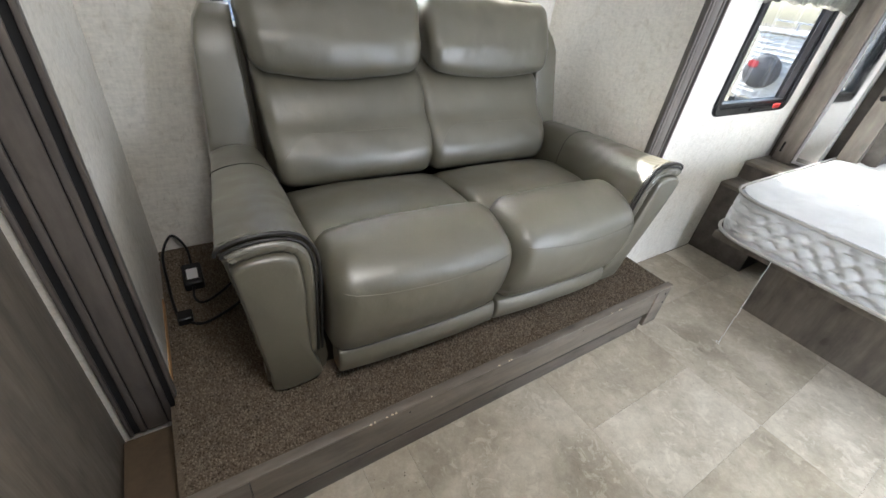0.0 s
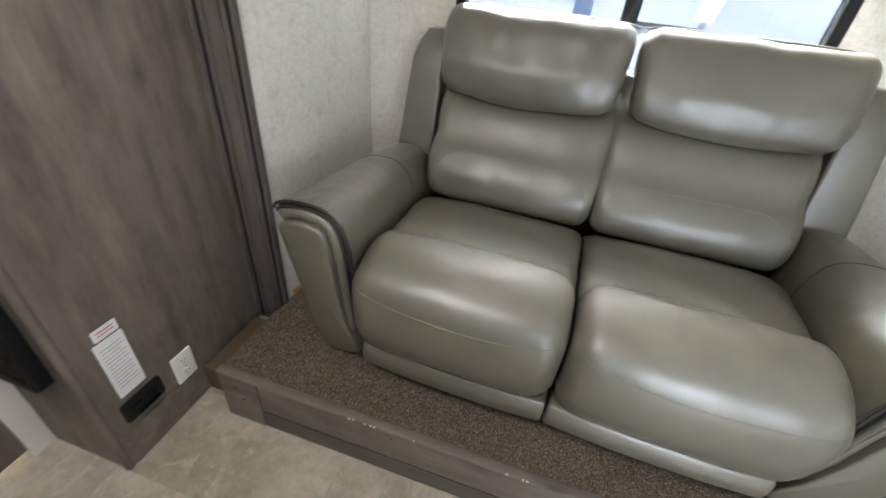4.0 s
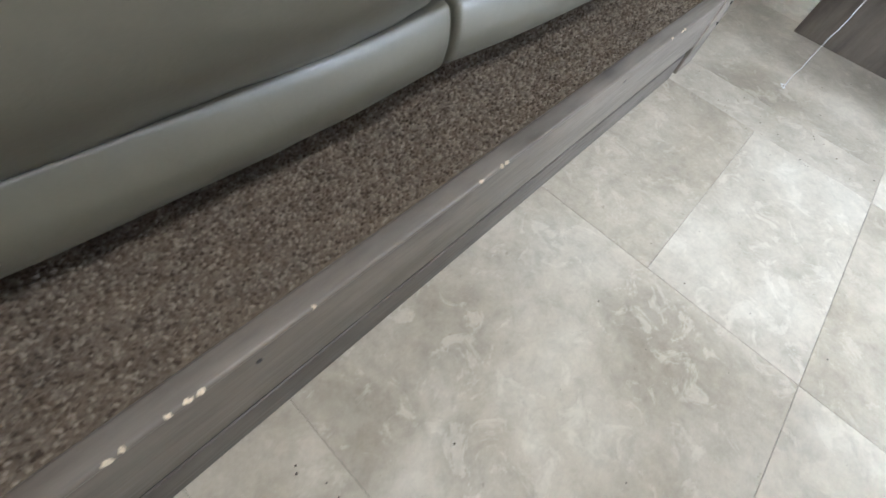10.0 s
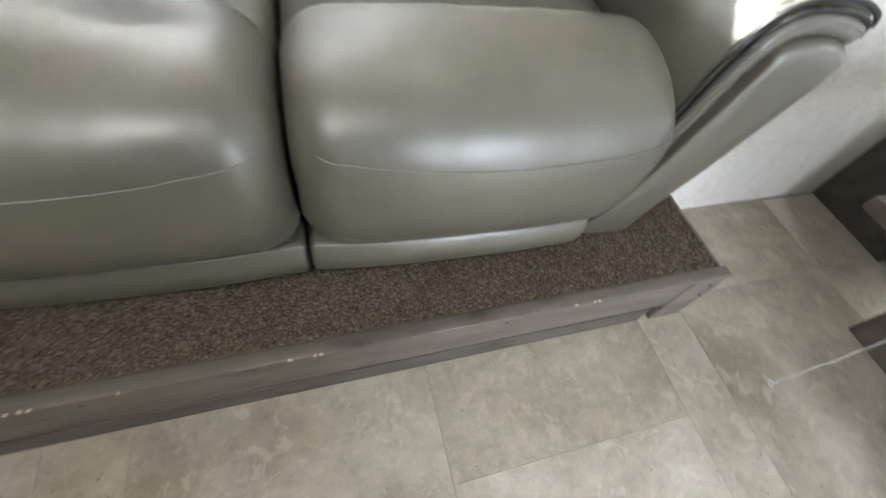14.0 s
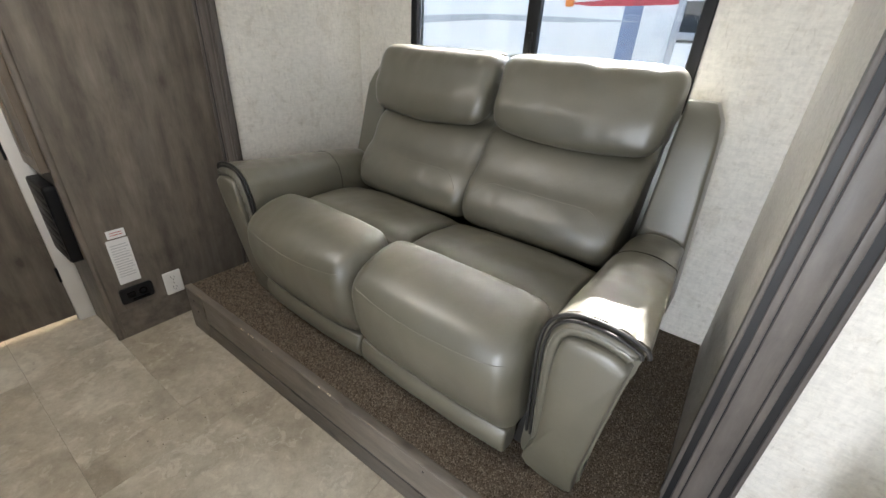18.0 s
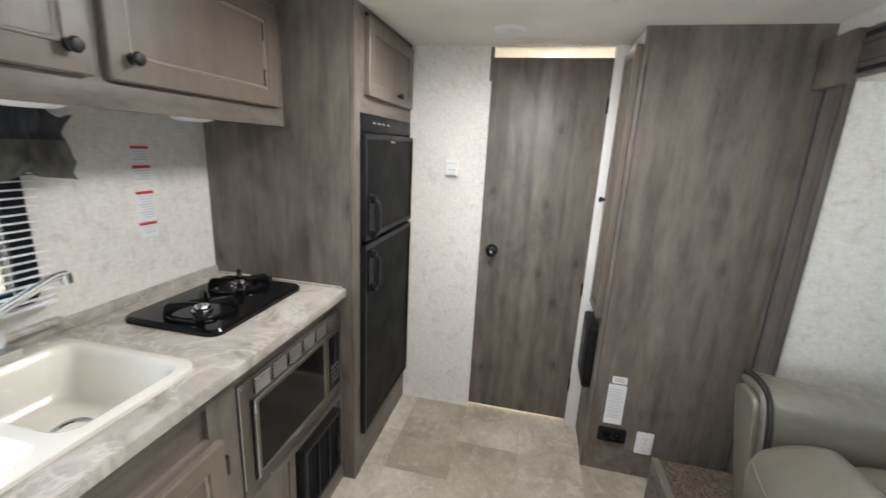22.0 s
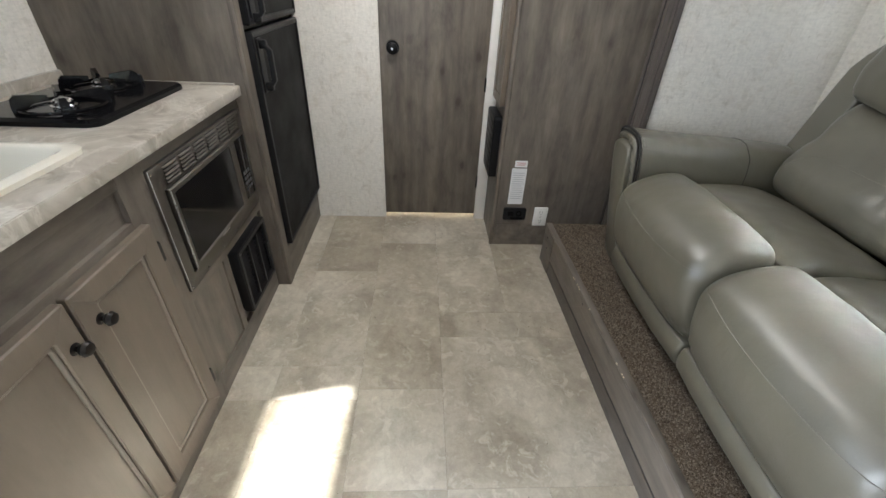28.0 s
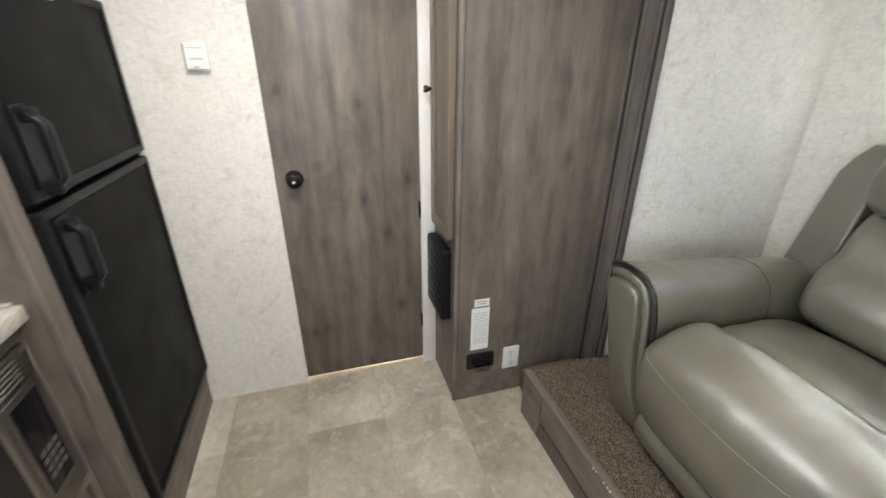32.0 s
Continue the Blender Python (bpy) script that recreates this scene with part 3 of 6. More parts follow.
rng = random.Random(5)
for x, ln in ((0.401, 0.010), (0.413, 0.006), (0.45, 0.008), (0.468, 0.009), (0.479, 0.012), (0.867, 0.010), (0.910, 0.008), (0.921, 0.010), (1.46, 0.010), (1.508, 0.008), (1.519, 0.009), (0.60, 0.005)):
    bm = bmesh.new()
    bmesh.ops.create_icosphere(bm, subdivisions=2, radius=1)
    for v in bm.verts:
        k = 1 + 0.8 * noise.noise(v.co * 2.6 + Vector((x * 131, 0, 0)))
        v.co = Vector((x + v.co.x * ln * 0.45 * k, 0.7640 + v.co.y * 0.0030 * k, 0.2215 + v.co.z * 0.0026 * k))
    part("chip", bm, CHIP, platform, "pale chipped spot")
for x, z in ((0.53, 0.186), (1.306, 0.186), (1.868, 0.181), (1.881, 0.124), (0.0, 0.17), (0.02, 0.12)):
    part("screw", lathe([(0.0, -0.0022), (0.0035, -0.002), (0.0042, 0.0), (0.0042, 0.002)], x, 0.768 if 0.09 < x < 1.79 else 0.763, 10, "y", z), BRONZE, platform, "recessed screw head")

ledge = thing("ledge", -0.13, 0.97, 0, label="low bare brown board ledge between platform and wood panel", category="ledge", kind="structure")
BARE_BOARD = plain("bare_brown_board", (0.115, 0.080, 0.050), 0.85, var=0.25, scale=14.0)
part("ledge_top", box(-0.198, -0.066, 0.835, 1.10, 0.0, 0.108, 0.006), BARE_BOARD, ledge)
part("ledge_edge", box(-0.198, -0.066, 0.826, 0.835, 0.0, 0.112, 0.002), BARE_BOARD, ledge)


def carpet_pile(name, areas, spacing, parent, z, seed, avoid=None):
    """Short leaning tufts: each a little four-sided spike bent over, joined into one mesh."""
    r = np.random.RandomState(seed)
    pts = []
    for x0, x1, y0, y1 in areas:
        nx, ny = int((x1 - x0) / spacing), int((y1 - y0) / spacing)
        gx, gy = np.meshgrid(np.arange(nx), np.arange(ny))
        p = np.stack([x0 + (gx.ravel() + 0.5) * spacing, y0 + (gy.ravel() + 0.5) * spacing], 1)
        pts.append(p + r.uniform(-0.45, 0.45, p.shape) * spacing)
    p = np.concatenate(pts)
    n = len(p)
    lean = r.uniform(0, 2 * np.pi, n)
    far = r.uniform(0.0015, 0.0055, n)
    tall = r.uniform(0.0045, 0.0085, n)
    wid = r.uniform(0.0014, 0.0026, n)
    turn = r.uniform(0, np.pi, n)
    foot = np.stack([p[:, 0], p[:, 1], np.full(n, z)], 1)
    mid = foot + np.stack([np.cos(lean) * far * 0.35, np.sin(lean) * far * 0.35, tall * 0.7], 1)
    tip = foot + np.stack([np.cos(lean) * far, np.sin(lean) * far, tall], 1)
    side = np.stack([np.cos(turn), np.sin(turn), 0 * turn], 1) * wid[:, None]
    side2 = np.stack([-np.sin(turn), np.cos(turn), 0 * turn], 1) * wid[:, None]
    v = np.stack([foot + side * 0.8, foot + side2 * 0.8, foot - side * 0.8, foot - side2 * 0.8, mid + side, mid + side2, mid - side, mid - side2, tip], 1).reshape(-1, 3)
    f = [(0, 1, 5, 4), (1, 2, 6, 5), (2, 3, 7, 6), (3, 0, 4, 7), (4, 5, 8), (5, 6, 8), (6, 7, 8), (7, 4, 8)]
    base = BASE[parent.name]
    v = v - np.array(base)
    faces = [tuple(9 * i + k for k in q) for i in range(n) for q in f]
    me = bpy.data.meshes.new(name)
    me.from_pydata(v.tolist(), [], faces)
    me.shade_smooth()
    me.materials.append(TUFT)
    ob = new(name, me)
    ob.parent = parent
    BASE[ob.name] = base
    return tagged(ob, "dense brown-grey carpet pile", kind="stuff")


carpet_pile("carpet_pile", [(-0.05, 1.884, 0.796, 1.0)], 0.0041, platform, 0.2175, 3)
carpet_pile("carpet_pile", [(-0.05, 0.25, 1.0, 1.86), (1.60, 1.853, 1.0, 1.86), (1.853, 1.884, 1.0, 1.05)], 0.0052, platform, 0.2175, 4)

# loveseat: its own frame has x to its right, y backwards, z up, with the origin on the carpet in front of its middle
SOFA = thing("loveseat", 0.925, 0.90, 0.222, -1.8, "grey-taupe leather reclining loveseat with dark piping on a carpeted platform", "sofa", shift=False)


def smooth_line(points, n):
    """A curve through points, evenly stepped (Catmull-Rom)."""
    pts = [Vector(p) for p in points]
    out = []
    m = len(pts) - 1
    for k in range(n):
        s = k * m / (n - 1)
        i = min(int(s), m - 1)
        t = s - i
        p0, p1, p2, p3 = pts[max(i - 1, 0)], pts[i], pts[i + 1], pts[min(i + 2, m)]
        out.append(0.5 * ((2 * p1) + (p2 - p0) * t + (2 * p0 - 5 * p1 + 4 * p2 - p3) * t * t + (3 * p1 - p0 - 3 * p2 + p3) * t ** 3))
    return out


def cushion(profile, x0, x1, corner=0.03, centre=None, nu=22, sag=0.0, swell=0.0, widen=0.0, np_=52, wrinkle=0.0022, seed=0, pucker=(), crown=0.0, pinch=None):
    """A closed (y, z) outline swept across from x0 to x1, its ends rounded over by corner as stuffed leather is.
    swell: how much further the front comes in the middle; sag: how much lower the lower edge hangs there; widen: extra half width per metre of height;
    pucker: (height, spread, depth) of small upright gathers in the leather; crown: how much lower the top lies at the ends;
    pinch: (x, z) of a tacked-down corner from which small folds run out."""
    line = smooth_line([(0, y, z) for y, z in profile] + [(0, *profile[0])], np_ + 1)[:-1]
    cy, cz = centre if centre else (sum(p.y for p in line) / np_, sum(p.z for p in line) / np_)
    zlo, zhi = min(p.z for p in line), max(p.z for p in line)
    yhi = max(p.y for p in line)
    ylo = min(p.y for p in line)
    xm, half = (x0 + x1) / 2, (x1 - x0) / 2
    ends = [(corner * (1 - math.cos(radians(90 * k / 7))), corner * (1 - math.sin(radians(90 * k / 7)))) for k in range(7)]
    steps = [(-half + d, e) for d, e in ends]
    for k in range(nu * 2 + 1):
        steps.append(((half - corner) * (k / nu - 1), 0.0))
    steps += [(half - d, e) for d, e in reversed(ends)]
    secs = []
    for xs, e in [(-half, corner * 1.6)] + steps + [(half, corner * 1.6)]:
        u = xs / half
        sec = []
        for p in line:
            dy, dz = p.y - cy, p.z - cz
            r = math.hypot(dy, dz)
            k = max(r - e, 0.004) / r
            y, z = cy + dy * k, cz + dz * k
            front = max(0.0, (yhi - p.y) / (yhi - ylo))
            y -= swell * front * (1 - abs(u) ** 2.6)
            low = max(0.0, 1 - (p.z - zlo) / (0.35 * (zhi - zlo)))
            z -= sag * low * (1 - u * u)
            z -= crown * max(0.0, (p.z - zlo) / (zhi - zlo) * 2 - 1) * abs(u) ** 3
            x = xm + u * (half + widen * (p.z - zlo))
            q = Vector((x, y, z))
            q += wrinkle * Vector(noise.noise_vector(q * 9 + Vector((seed, 0, 0)))) + 0.4 * wrinkle * Vector(noise.noise_vector(q * 24 + Vector((0, seed, 0))))
            for h, spread, depth in pucker:
                q.y += depth * math.exp(-((p.z - h) / spread) ** 2) * (0.9 * noise.noise(Vector((x * 13 + 4 * p.z, p.z * 7, seed))) + 0.45 * noise.noise(Vector((x * 27 - 6 * p.z, p.z * 11, seed + 5)))) * (front > 0.4)
            if pinch and front > 0.4:
                far = math.hypot(x - pinch[0], p.z - pinch[1])
                q.y += math.exp(-(far / 0.06) ** 2) * (0.008 + 0.0065 * math.sin(9 * math.atan2(p.z - pinch[1], x - pinch[0]) + 40 * far))
            sec.append(q)
        secs.append(sec)
    return loft(secs)


def stitch_run(points, r=0.0012):
    """A fine sewn seam: closely set thread along a line."""
    pts = smooth_line(points, len(points) * 2)
    return tube([p + Vector((0, 0, 0.0003 * (-1) ** k)) for k, p in enumerate(pts)], r, 5)


def on_front(bm, points, proud=0.0006):
    """The same line laid onto the front of a cushion: (x, z) kept, y taken from the nearest leather."""
    co = np.array([v.co for v in bm.verts])
    co = co[co[:, 1] < np.median(co[:, 1])]
    out = []
    for x, y, z in points:
        d = np.hypot((co[:, 0] - x) * 0.6, co[:, 2] - z)
        k = np.argsort(d)[:6]
        w = 1 / (d[k] + 0.002)
        out.append((x, float((co[k, 1] * w).sum() / w.sum()) - proud, z))
    return out


def lean_back(z):
    """How far the arm's front falls back towards its foot."""
    return 0.075 * max(0.0, 1 - z / 0.52) ** 1.2


FOOT = [(0.008, 0.150), (-0.022, 0.20), (-0.043, 0.27), (-0.052, 0.34), (-0.047, 0.395), (-0.024, 0.437), (0.020, 0.468), (0.072, 0.487), (0.118, 0.493), (0.148, 0.486), (0.162, 0.468), (0.167, 0.43), (0.167, 0.36), (0.165, 0.28), (0.16, 0.15), (0.08, 0.14)]
SEAT = [(0.169, 0.35), (0.171, 0.39), (0.184, 0.420), (0.214, 0.443), (0.258, 0.455), (0.33, 0.457), (0.42, 0.449), (0.495, 0.428), (0.55, 0.390), (0.61, 0.32), (0.40, 0.26), (0.17, 0.28)]
BACK = [(0.60, 0.402), (0.545, 0.410), (0.510, 0.448), (0.514, 0.510), (0.550, 0.570), (0.594, 0.62), (0.636, 0.69), (0.678, 0.735), (0.730, 0.772), (0.755, 0.84), (0.78, 0.855), (0.82, 0.74), (0.80, 0.5), (0.72, 0.36)]
HEAD = [(0.705, 0.772), (0.660, 0.760), (0.631, 0.784), (0.630, 0.84), (0.650, 0.89), (0.682, 0.955), (0.712, 0.992), (0.752, 1.003), (0.81, 0.990), (0.845, 0.93), (0.86, 0.84), (0.85, 0.77), (0.78, 0.755)]
for side, sx in (("left", -1), ("right", 1)):
    a, b = (-0.572, -0.004) if sx < 0 else (0.004, 0.572)
    sd = 3 if sx < 0 else 11
    foot_bm = cushion(FOOT, a - 0.004 if sx < 0 else a, b if sx < 0 else b + 0.004, 0.058, swell=0.018, seed=sd, wrinkle=0.0024, nu=40, np_=72, pucker=((0.43, 0.03, 0.0025),), crown=0.018, pinch=(sx * 0.012, 0.165))
    seam = []
    for k in range(61):
        u = -0.93 + 1.86 * k / 60
        x = (a + b) / 2 + u * (b - a) / 2 * 0.985
        e = abs(u) ** 7
        seam.append((x, -0.0235 - 0.0205 * (1 - abs(u) ** 2.6) + 0.022 * e, 0.402 - 0.020 * (1 - u * u) + 0.004 * e))
    seam = on_front(foot_bm, seam)
    fo = part("footrest_cushion", foot_bm, LEATHER, SOFA, angle=80)
    part("seam", stitch_run(seam), STITCH, fo, "pale topstitching")
    part("footrest_strip", cushion([(0.010, 0.062), (0.0, 0.075), (-0.006, 0.11), (0.0, 0.143), (0.012, 0.151), (0.06, 0.151), (0.07, 0.10), (0.06, 0.06)], a + 0.016 if sx < 0 else a, b if sx < 0 else b - 0.016, 0.010, swell=0.012, seed=sd + 1, wrinkle=0.0016, np_=28), LEATHER, SOFA, angle=80)
    part("seat_cushion", cushion(SEAT, a, b, 0.032, swell=0.0, seed=sd + 2, wrinkle=0.003, nu=40, np_=72, crown=0.026), LEATHER, SOFA, angle=80)
    back_bm = cushion(BACK, a + 0.002, b - 0.002, 0.042, seed=sd + 4, widen=0.045, wrinkle=0.0028, swell=0.012, nu=40, np_=72, pucker=((0.54, 0.025, 0.0045), (0.70, 0.06, 0.0015)))
    seam = []
    for k in range(81):
        u = -0.94 + 1.88 * k / 80
        x = (a + b) / 2 + u * ((b - a) / 2 + 0.006)
        z = 0.585 - 0.085 * max(0.0, (abs(u) - 0.55) / 0.39) ** 2.2
        y = float(np.interp(z, (0.45, 0.51, 0.567, 0.62), (0.514, 0.522, 0.560, 0.594))) - 0.0125 * (1 - abs(u) ** 2.6) - 0.0035 + 0.012 * abs(u) ** 12
        seam.append((x, y, z))
    seam = on_front(back_bm, seam)
    ba = part("back_cushion", back_bm, LEATHER, SOFA, angle=80)
    part("seam", stitch_run(seam), STITCH, ba, "pale topstitching curving over the lumbar panel")
    hw = part("headrest", cushion(HEAD, a - 0.022 if sx < 0 else a + 0.018, b - 0.018 if sx < 0 else b + 0.022, 0.046, sag=0.030, seed=sd + 6, widen=0.06, swell=0.012, wrinkle=0.004, pucker=((0.965, 0.03, 0.009), (0.85, 0.05, 0.003))), LEATHER, SOFA, angle=80)
    top = []
    for k in range(41):
        u = -0.9 + 1.8 * k / 40
        top.append(((a + b) / 2 + sx * 0.002 + u * ((b - a) / 2 + 0.030), 0.757, 1.0035 - 0.022 * abs(u) ** 8))
    part("piping", tube(top, 0.0042, 8), LEATHER, hw, "leather welt along the top")
    # wing beside the back
    x0, x1 = sx * 0.603, sx * 0.735
    secs = []
    for k in range(15):
        t = k / 14
        z = 0.30 + t * 0.615
        yf, yb = 0.605 + t * 0.145 + 0.03 * max(0, t - 0.85) / 0.15, 0.76 + t * 0.115 - 0.02 * max(0, t - 0.85) / 0.15
        xo = x1 - sx * 0.012 * t + sx * 0.028 * (1 - t) - sx * 0.03 * max(0, t - 0.9) / 0.1
        xi = x0 + sx * 0.01 * t
        secs.append([Vector(((xo + xi) / 2 + px, (yf + yb) / 2 + py, z)) for px, py in rounded(abs(xo - xi), yb - yf, 0.012, 4)])
    part("wing", rough_up(loft(secs), 0.002, 0.1, sd), LEATHER, SOFA, angle=70)
    # arm: a rolled pad over a tapered panel
    outline = [(0.798, 0.553), (0.790, 0.566), (0.745, 0.579), (0.690, 0.582), (0.640, 0.570), (0.604, 0.535), (0.588, 0.480), (0.584, 0.40), (0.582, 0.20), (0.580, 0.02), (0.728, 0.02), (0.745, 0.15), (0.772, 0.42), (0.788, 0.53)]
    n_o = 110
    ring_pts = smooth_line([(x, 0, z) for x, z in outline] + [(outline[0][0], 0, outline[0][1])], n_o + 1)[:-1]
    secs = []
    for k in range(41):
        t = (k / 40) ** 1.4
        y = 0.012 + 0.648 * t
        drop = 0.012 + 0.028 * t ** 2 + 0.03 * max(0, (t - 0.93) / 0.07) - 0.012 * math.exp(-t * 9)
        narrow = 0.050 * t
        sec = []
        for p in ring_pts:
            f = (p.x - 0.572) / 0.226
            x = p.x - narrow * f
            z = p.z - (drop if p.z > 0.3 else 0)
            q = Vector((sx * x, y + lean_back(p.z) * (1 - t), z))
            q += 0.003 * Vector(noise.noise_vector(q * 10 + Vector((sd, 2, 0)))) + 0.0015 * Vector(noise.noise_vector(q * 30 + Vector((sd, 5, 0))))
            q.z += (0.0055 * noise.noise(Vector((q.x * 75, t * 9, sd))) + 0.004 * noise.noise(Vector((q.x * 38, t * 7, sd + 2)))) * math.exp(-t * 10) * (p.z > 0.4)
            q.z += 0.0035 * (p.z > 0.45) * math.exp(-((t - 0.42) / 0.22) ** 2) * noise.noise(Vector((q.x * 9, q.y * 34 + 3 * q.x, sd + 9)))
            q.x += 0.003 * math.exp(-t * 11) * noise.noise(Vector((q.z * 70, t * 9, sd + 3))) * (p.z < 0.53)
            sec.append(q)
        secs.append(sec)
    arm = part("arm", loft(secs), LEATHER, SOFA, angle=60)
    cross = [q + (q - Vector((sx * 0.68, q.y, 0.40))).normalized() * 0.0008 for q in secs[29] if q.z > 0.34]
    cross.sort(key=lambda q: -math.atan2(q.z - 0.40, (q.x - sx * 0.68) * sx))
    part("cross_seam", tube(cross, 0.0012, 5), PIPING, arm, "sewn seam across the arm")
    # front edge of the pad: a dark double welt, and a gathered band under it
    path = smooth_line([(0.797, 0.0, 0.548), (0.788, 0.0, 0.563), (0.745, 0.0, 0.577), (0.690, 0.0, 0.580), (0.640, 0.0, 0.568), (0.608, 0.0, 0.535), (0.594, 0.0, 0.480), (0.591, 0.0, 0.40), (0.590, 0.0, 0.28), (0.590, 0.0, 0.14)], 90)
    inner = []
    for k, p in enumerate(path):
        d = (path[min(k + 1, 89)] - path[max(k - 1, 0)]).normalized()
        inner.append(Vector((-d.z, 0.0, d.x)))

    def along(off, y):
        return [Vector((sx * (p.x + q.x * off), y + lean_back(p.z + q.z * off), p.z + q.z * off)) for p, q in zip(path, inner)]

    part("piping", tube(along(-0.0025, 0.003), 0.0042, 8), PIPING, arm, "dark welt")
    part("piping", tube(along(0.010, -0.001), 0.0038, 8), PIPING, arm, "dark welt")
    lines = [along(o, y) for o, y in ((0.012, 0.010), (0.0135, -0.001), (0.017, -0.007), (0.026, -0.011), (0.036, -0.010), (0.043, -0.003), (0.046, 0.010))]
    secs = []
    for k in range(90):
        sec = []
        for m, ln in enumerate(lines):
            q = ln[k].copy()
            q.y += 0.0045 * noise.noise(Vector((k * 0.55 + 0.8 * m, m * 0.35, sd))) * (0 < m < 6)
            sec.append(q)
        secs.append(sec)
    part("gathered_band", loft(secs), LEATHER, arm, "gathered leather band under the welt", angle=70)
    part("seam", stitch_run(along(-0.0005, 0.022)), STITCH, arm, "pale topstitching")
    part("seam", stitch_run(along(0.022, -0.0115), 0.0009), STITCH, arm, "pale topstitching")
    # front panel, slightly stuffed
    panel = [(0.778, 0.515), (0.745, 0.535), (0.690, 0.537), (0.650, 0.525), (0.638, 0.49), (0.632, 0.42), (0.630, 0.30), (0.622, 0.17), (0.596, 0.03), (0.722, 0.012), (0.735, 0.10), (0.755, 0.30), (0.771, 0.45)]
    pl = smooth_line([(x, 0, z) for x, z in panel] + [(panel[0][0], 0, panel[0][1])], 49)[:-1]
    cxp, czp = 0.675, 0.28
    secs = []
    for s, d in [(1.0, 0.03), (1.0, 0.002), (0.992, -0.006), (0.975, -0.010)] + [(0.95 - 0.85 * k / 11, -0.012 - 0.009 * (1 - (0.95 - 0.85 * k / 11) ** 2)) for k in range(12)]:
        secs.append([Vector((sx * (cxp + (p.x - cxp) * s), d + lean_back(czp + (p.z - czp) * s) - 0.012, czp + (p.z - czp) * s)) for p in pl])
    fp = part("front_panel", rough_up(loft(secs), 0.0022, 0.12, sd + 8), LEATHER, SOFA, angle=60)
    part("edge_seam", tube([Vector((sx * (p.x - 0.002), lean_back(p.z) - 0.0125, p.z)) for p in smooth_line([(0.774, 0, 0.50), (0.771, 0, 0.45), (0.755, 0, 0.30), (0.735, 0, 0.10), (0.724, 0, 0.03)], 40)], 0.0016, 6), LEATHER, fp, "raised edge seam")
part("base", box(-0.70, 0.70, 0.10, 0.80, 0.012, 0.26, 0.01), PIPING, SOFA, "dark hidden base")
part("back_frame", box(-0.66, 0.66, 0.80, 0.90, 0.02, 0.86, 0.02), LEATHER, SOFA)
for x in (-0.62, 0.62):
    for y in (0.12, 0.75):
        part("glide", cyl((x, y, 0.0), (x, y, 0.016), 0.018), BLACK, SOFA)

# ---- wood-clad closet beside the slide-out ----
closet = thing("closet_cabinet", -0.35, 0.81, 0, label="floor-to-ceiling grey wood-grain closet with a rounded edge", category="closet", kind="structure")
part("front_panel", box(-0.216, -0.2, 0.522, N - 0.001, 0.0, H - 0.001), WOOD, closet)
part("side_panel", box(W + 0.001, -0.214, 0.508, 0.522, 0.0, H - 0.001), WOOD, closet)
part("corner_bead", tube([(-0.209, 0.515, 0.0), (-0.209, 0.515, H - 0.001)], 0.0125, 14), WOOD, closet, "rounded corner bead")
part("plinth", box(-0.200, -0.1975, 0.535, 0.824, 0.0, 0.135), WOOD_X, closet, "darker skirting strip")
side_door = part("side_door", box(-0.455, -0.232, 0.486, 0.5065, 0.76, 1.905, 0.003), DOORWOOD, closet)
part("door_frame", ring("y", -0.457, -0.23, 0.757, 1.907, 0.4875, 0.480, 0.045, 0.004, 3, 0.002), DOORWOOD, side_door)
part("knob", lathe([(0.0, -0.030), (0.011, -0.028), (0.014, -0.020), (0.009, -0.012), (0.006, -0.006), (0.006, 0.0)], -0.44, 0.481, 18, "y", 1.275), BRONZE, side_door, "round dark knob")

caddy = thing("wall_grille", -0.39, 0.50, 0.36, label="black plastic wall box on the closet side", category="wall box")
part("housing", slab("y", -0.505 + 0.02, -0.262, 0.38, 0.70, 0.507, 0.468, 0.02, 0.006), BLACK, caddy)
for k in range(7):
    part("louvre", box(-0.465, -0.282, 0.4665, 0.470, 0.41 + k * 0.04, 0.432 + k * 0.04, 0.001), BLACK, caddy)


def screwhead(x, y, z, plane, r=0.003, m=None):
    return lathe([(0.0, 0.0012), (r * 0.7, 0.001), (r, 0.0), (r, -0.002)], x, y, 10, plane, z)


note = thing("paper_notice", -0.199, 0.615, 0.258, label="white printed notice card on the closet panel", category="notice")
part("card", slab("x", 0.577, 0.655, 0.258, 0.462, -0.2, -0.1975, 0.003), PAPER, note)
for k in range(13):
    w = (0.058, 0.062, 0.05, 0.06)[k % 4]
    part("print_line", box(-0.1976, -0.1969, 0.586, 0.586 + w, 0.435 - k * 0.012, 0.4385 - k * 0.012), INK, note, "unreadable grey print")
tag = thing("small_sticker", -0.199, 0.62, 0.468, label="small white sticker above the notice card", category="sticker")
part("label", slab("x", 0.588, 0.652, 0.468, 0.503, -0.2, -0.1982, 0.002), PAPER, tag)
for k in range(2):
    part("print_line", box(-0.1983, -0.1976, 0.598, 0.642, 0.490 - k * 0.01, 0.4925 - k * 0.01), RED, tag, "unreadable red print")

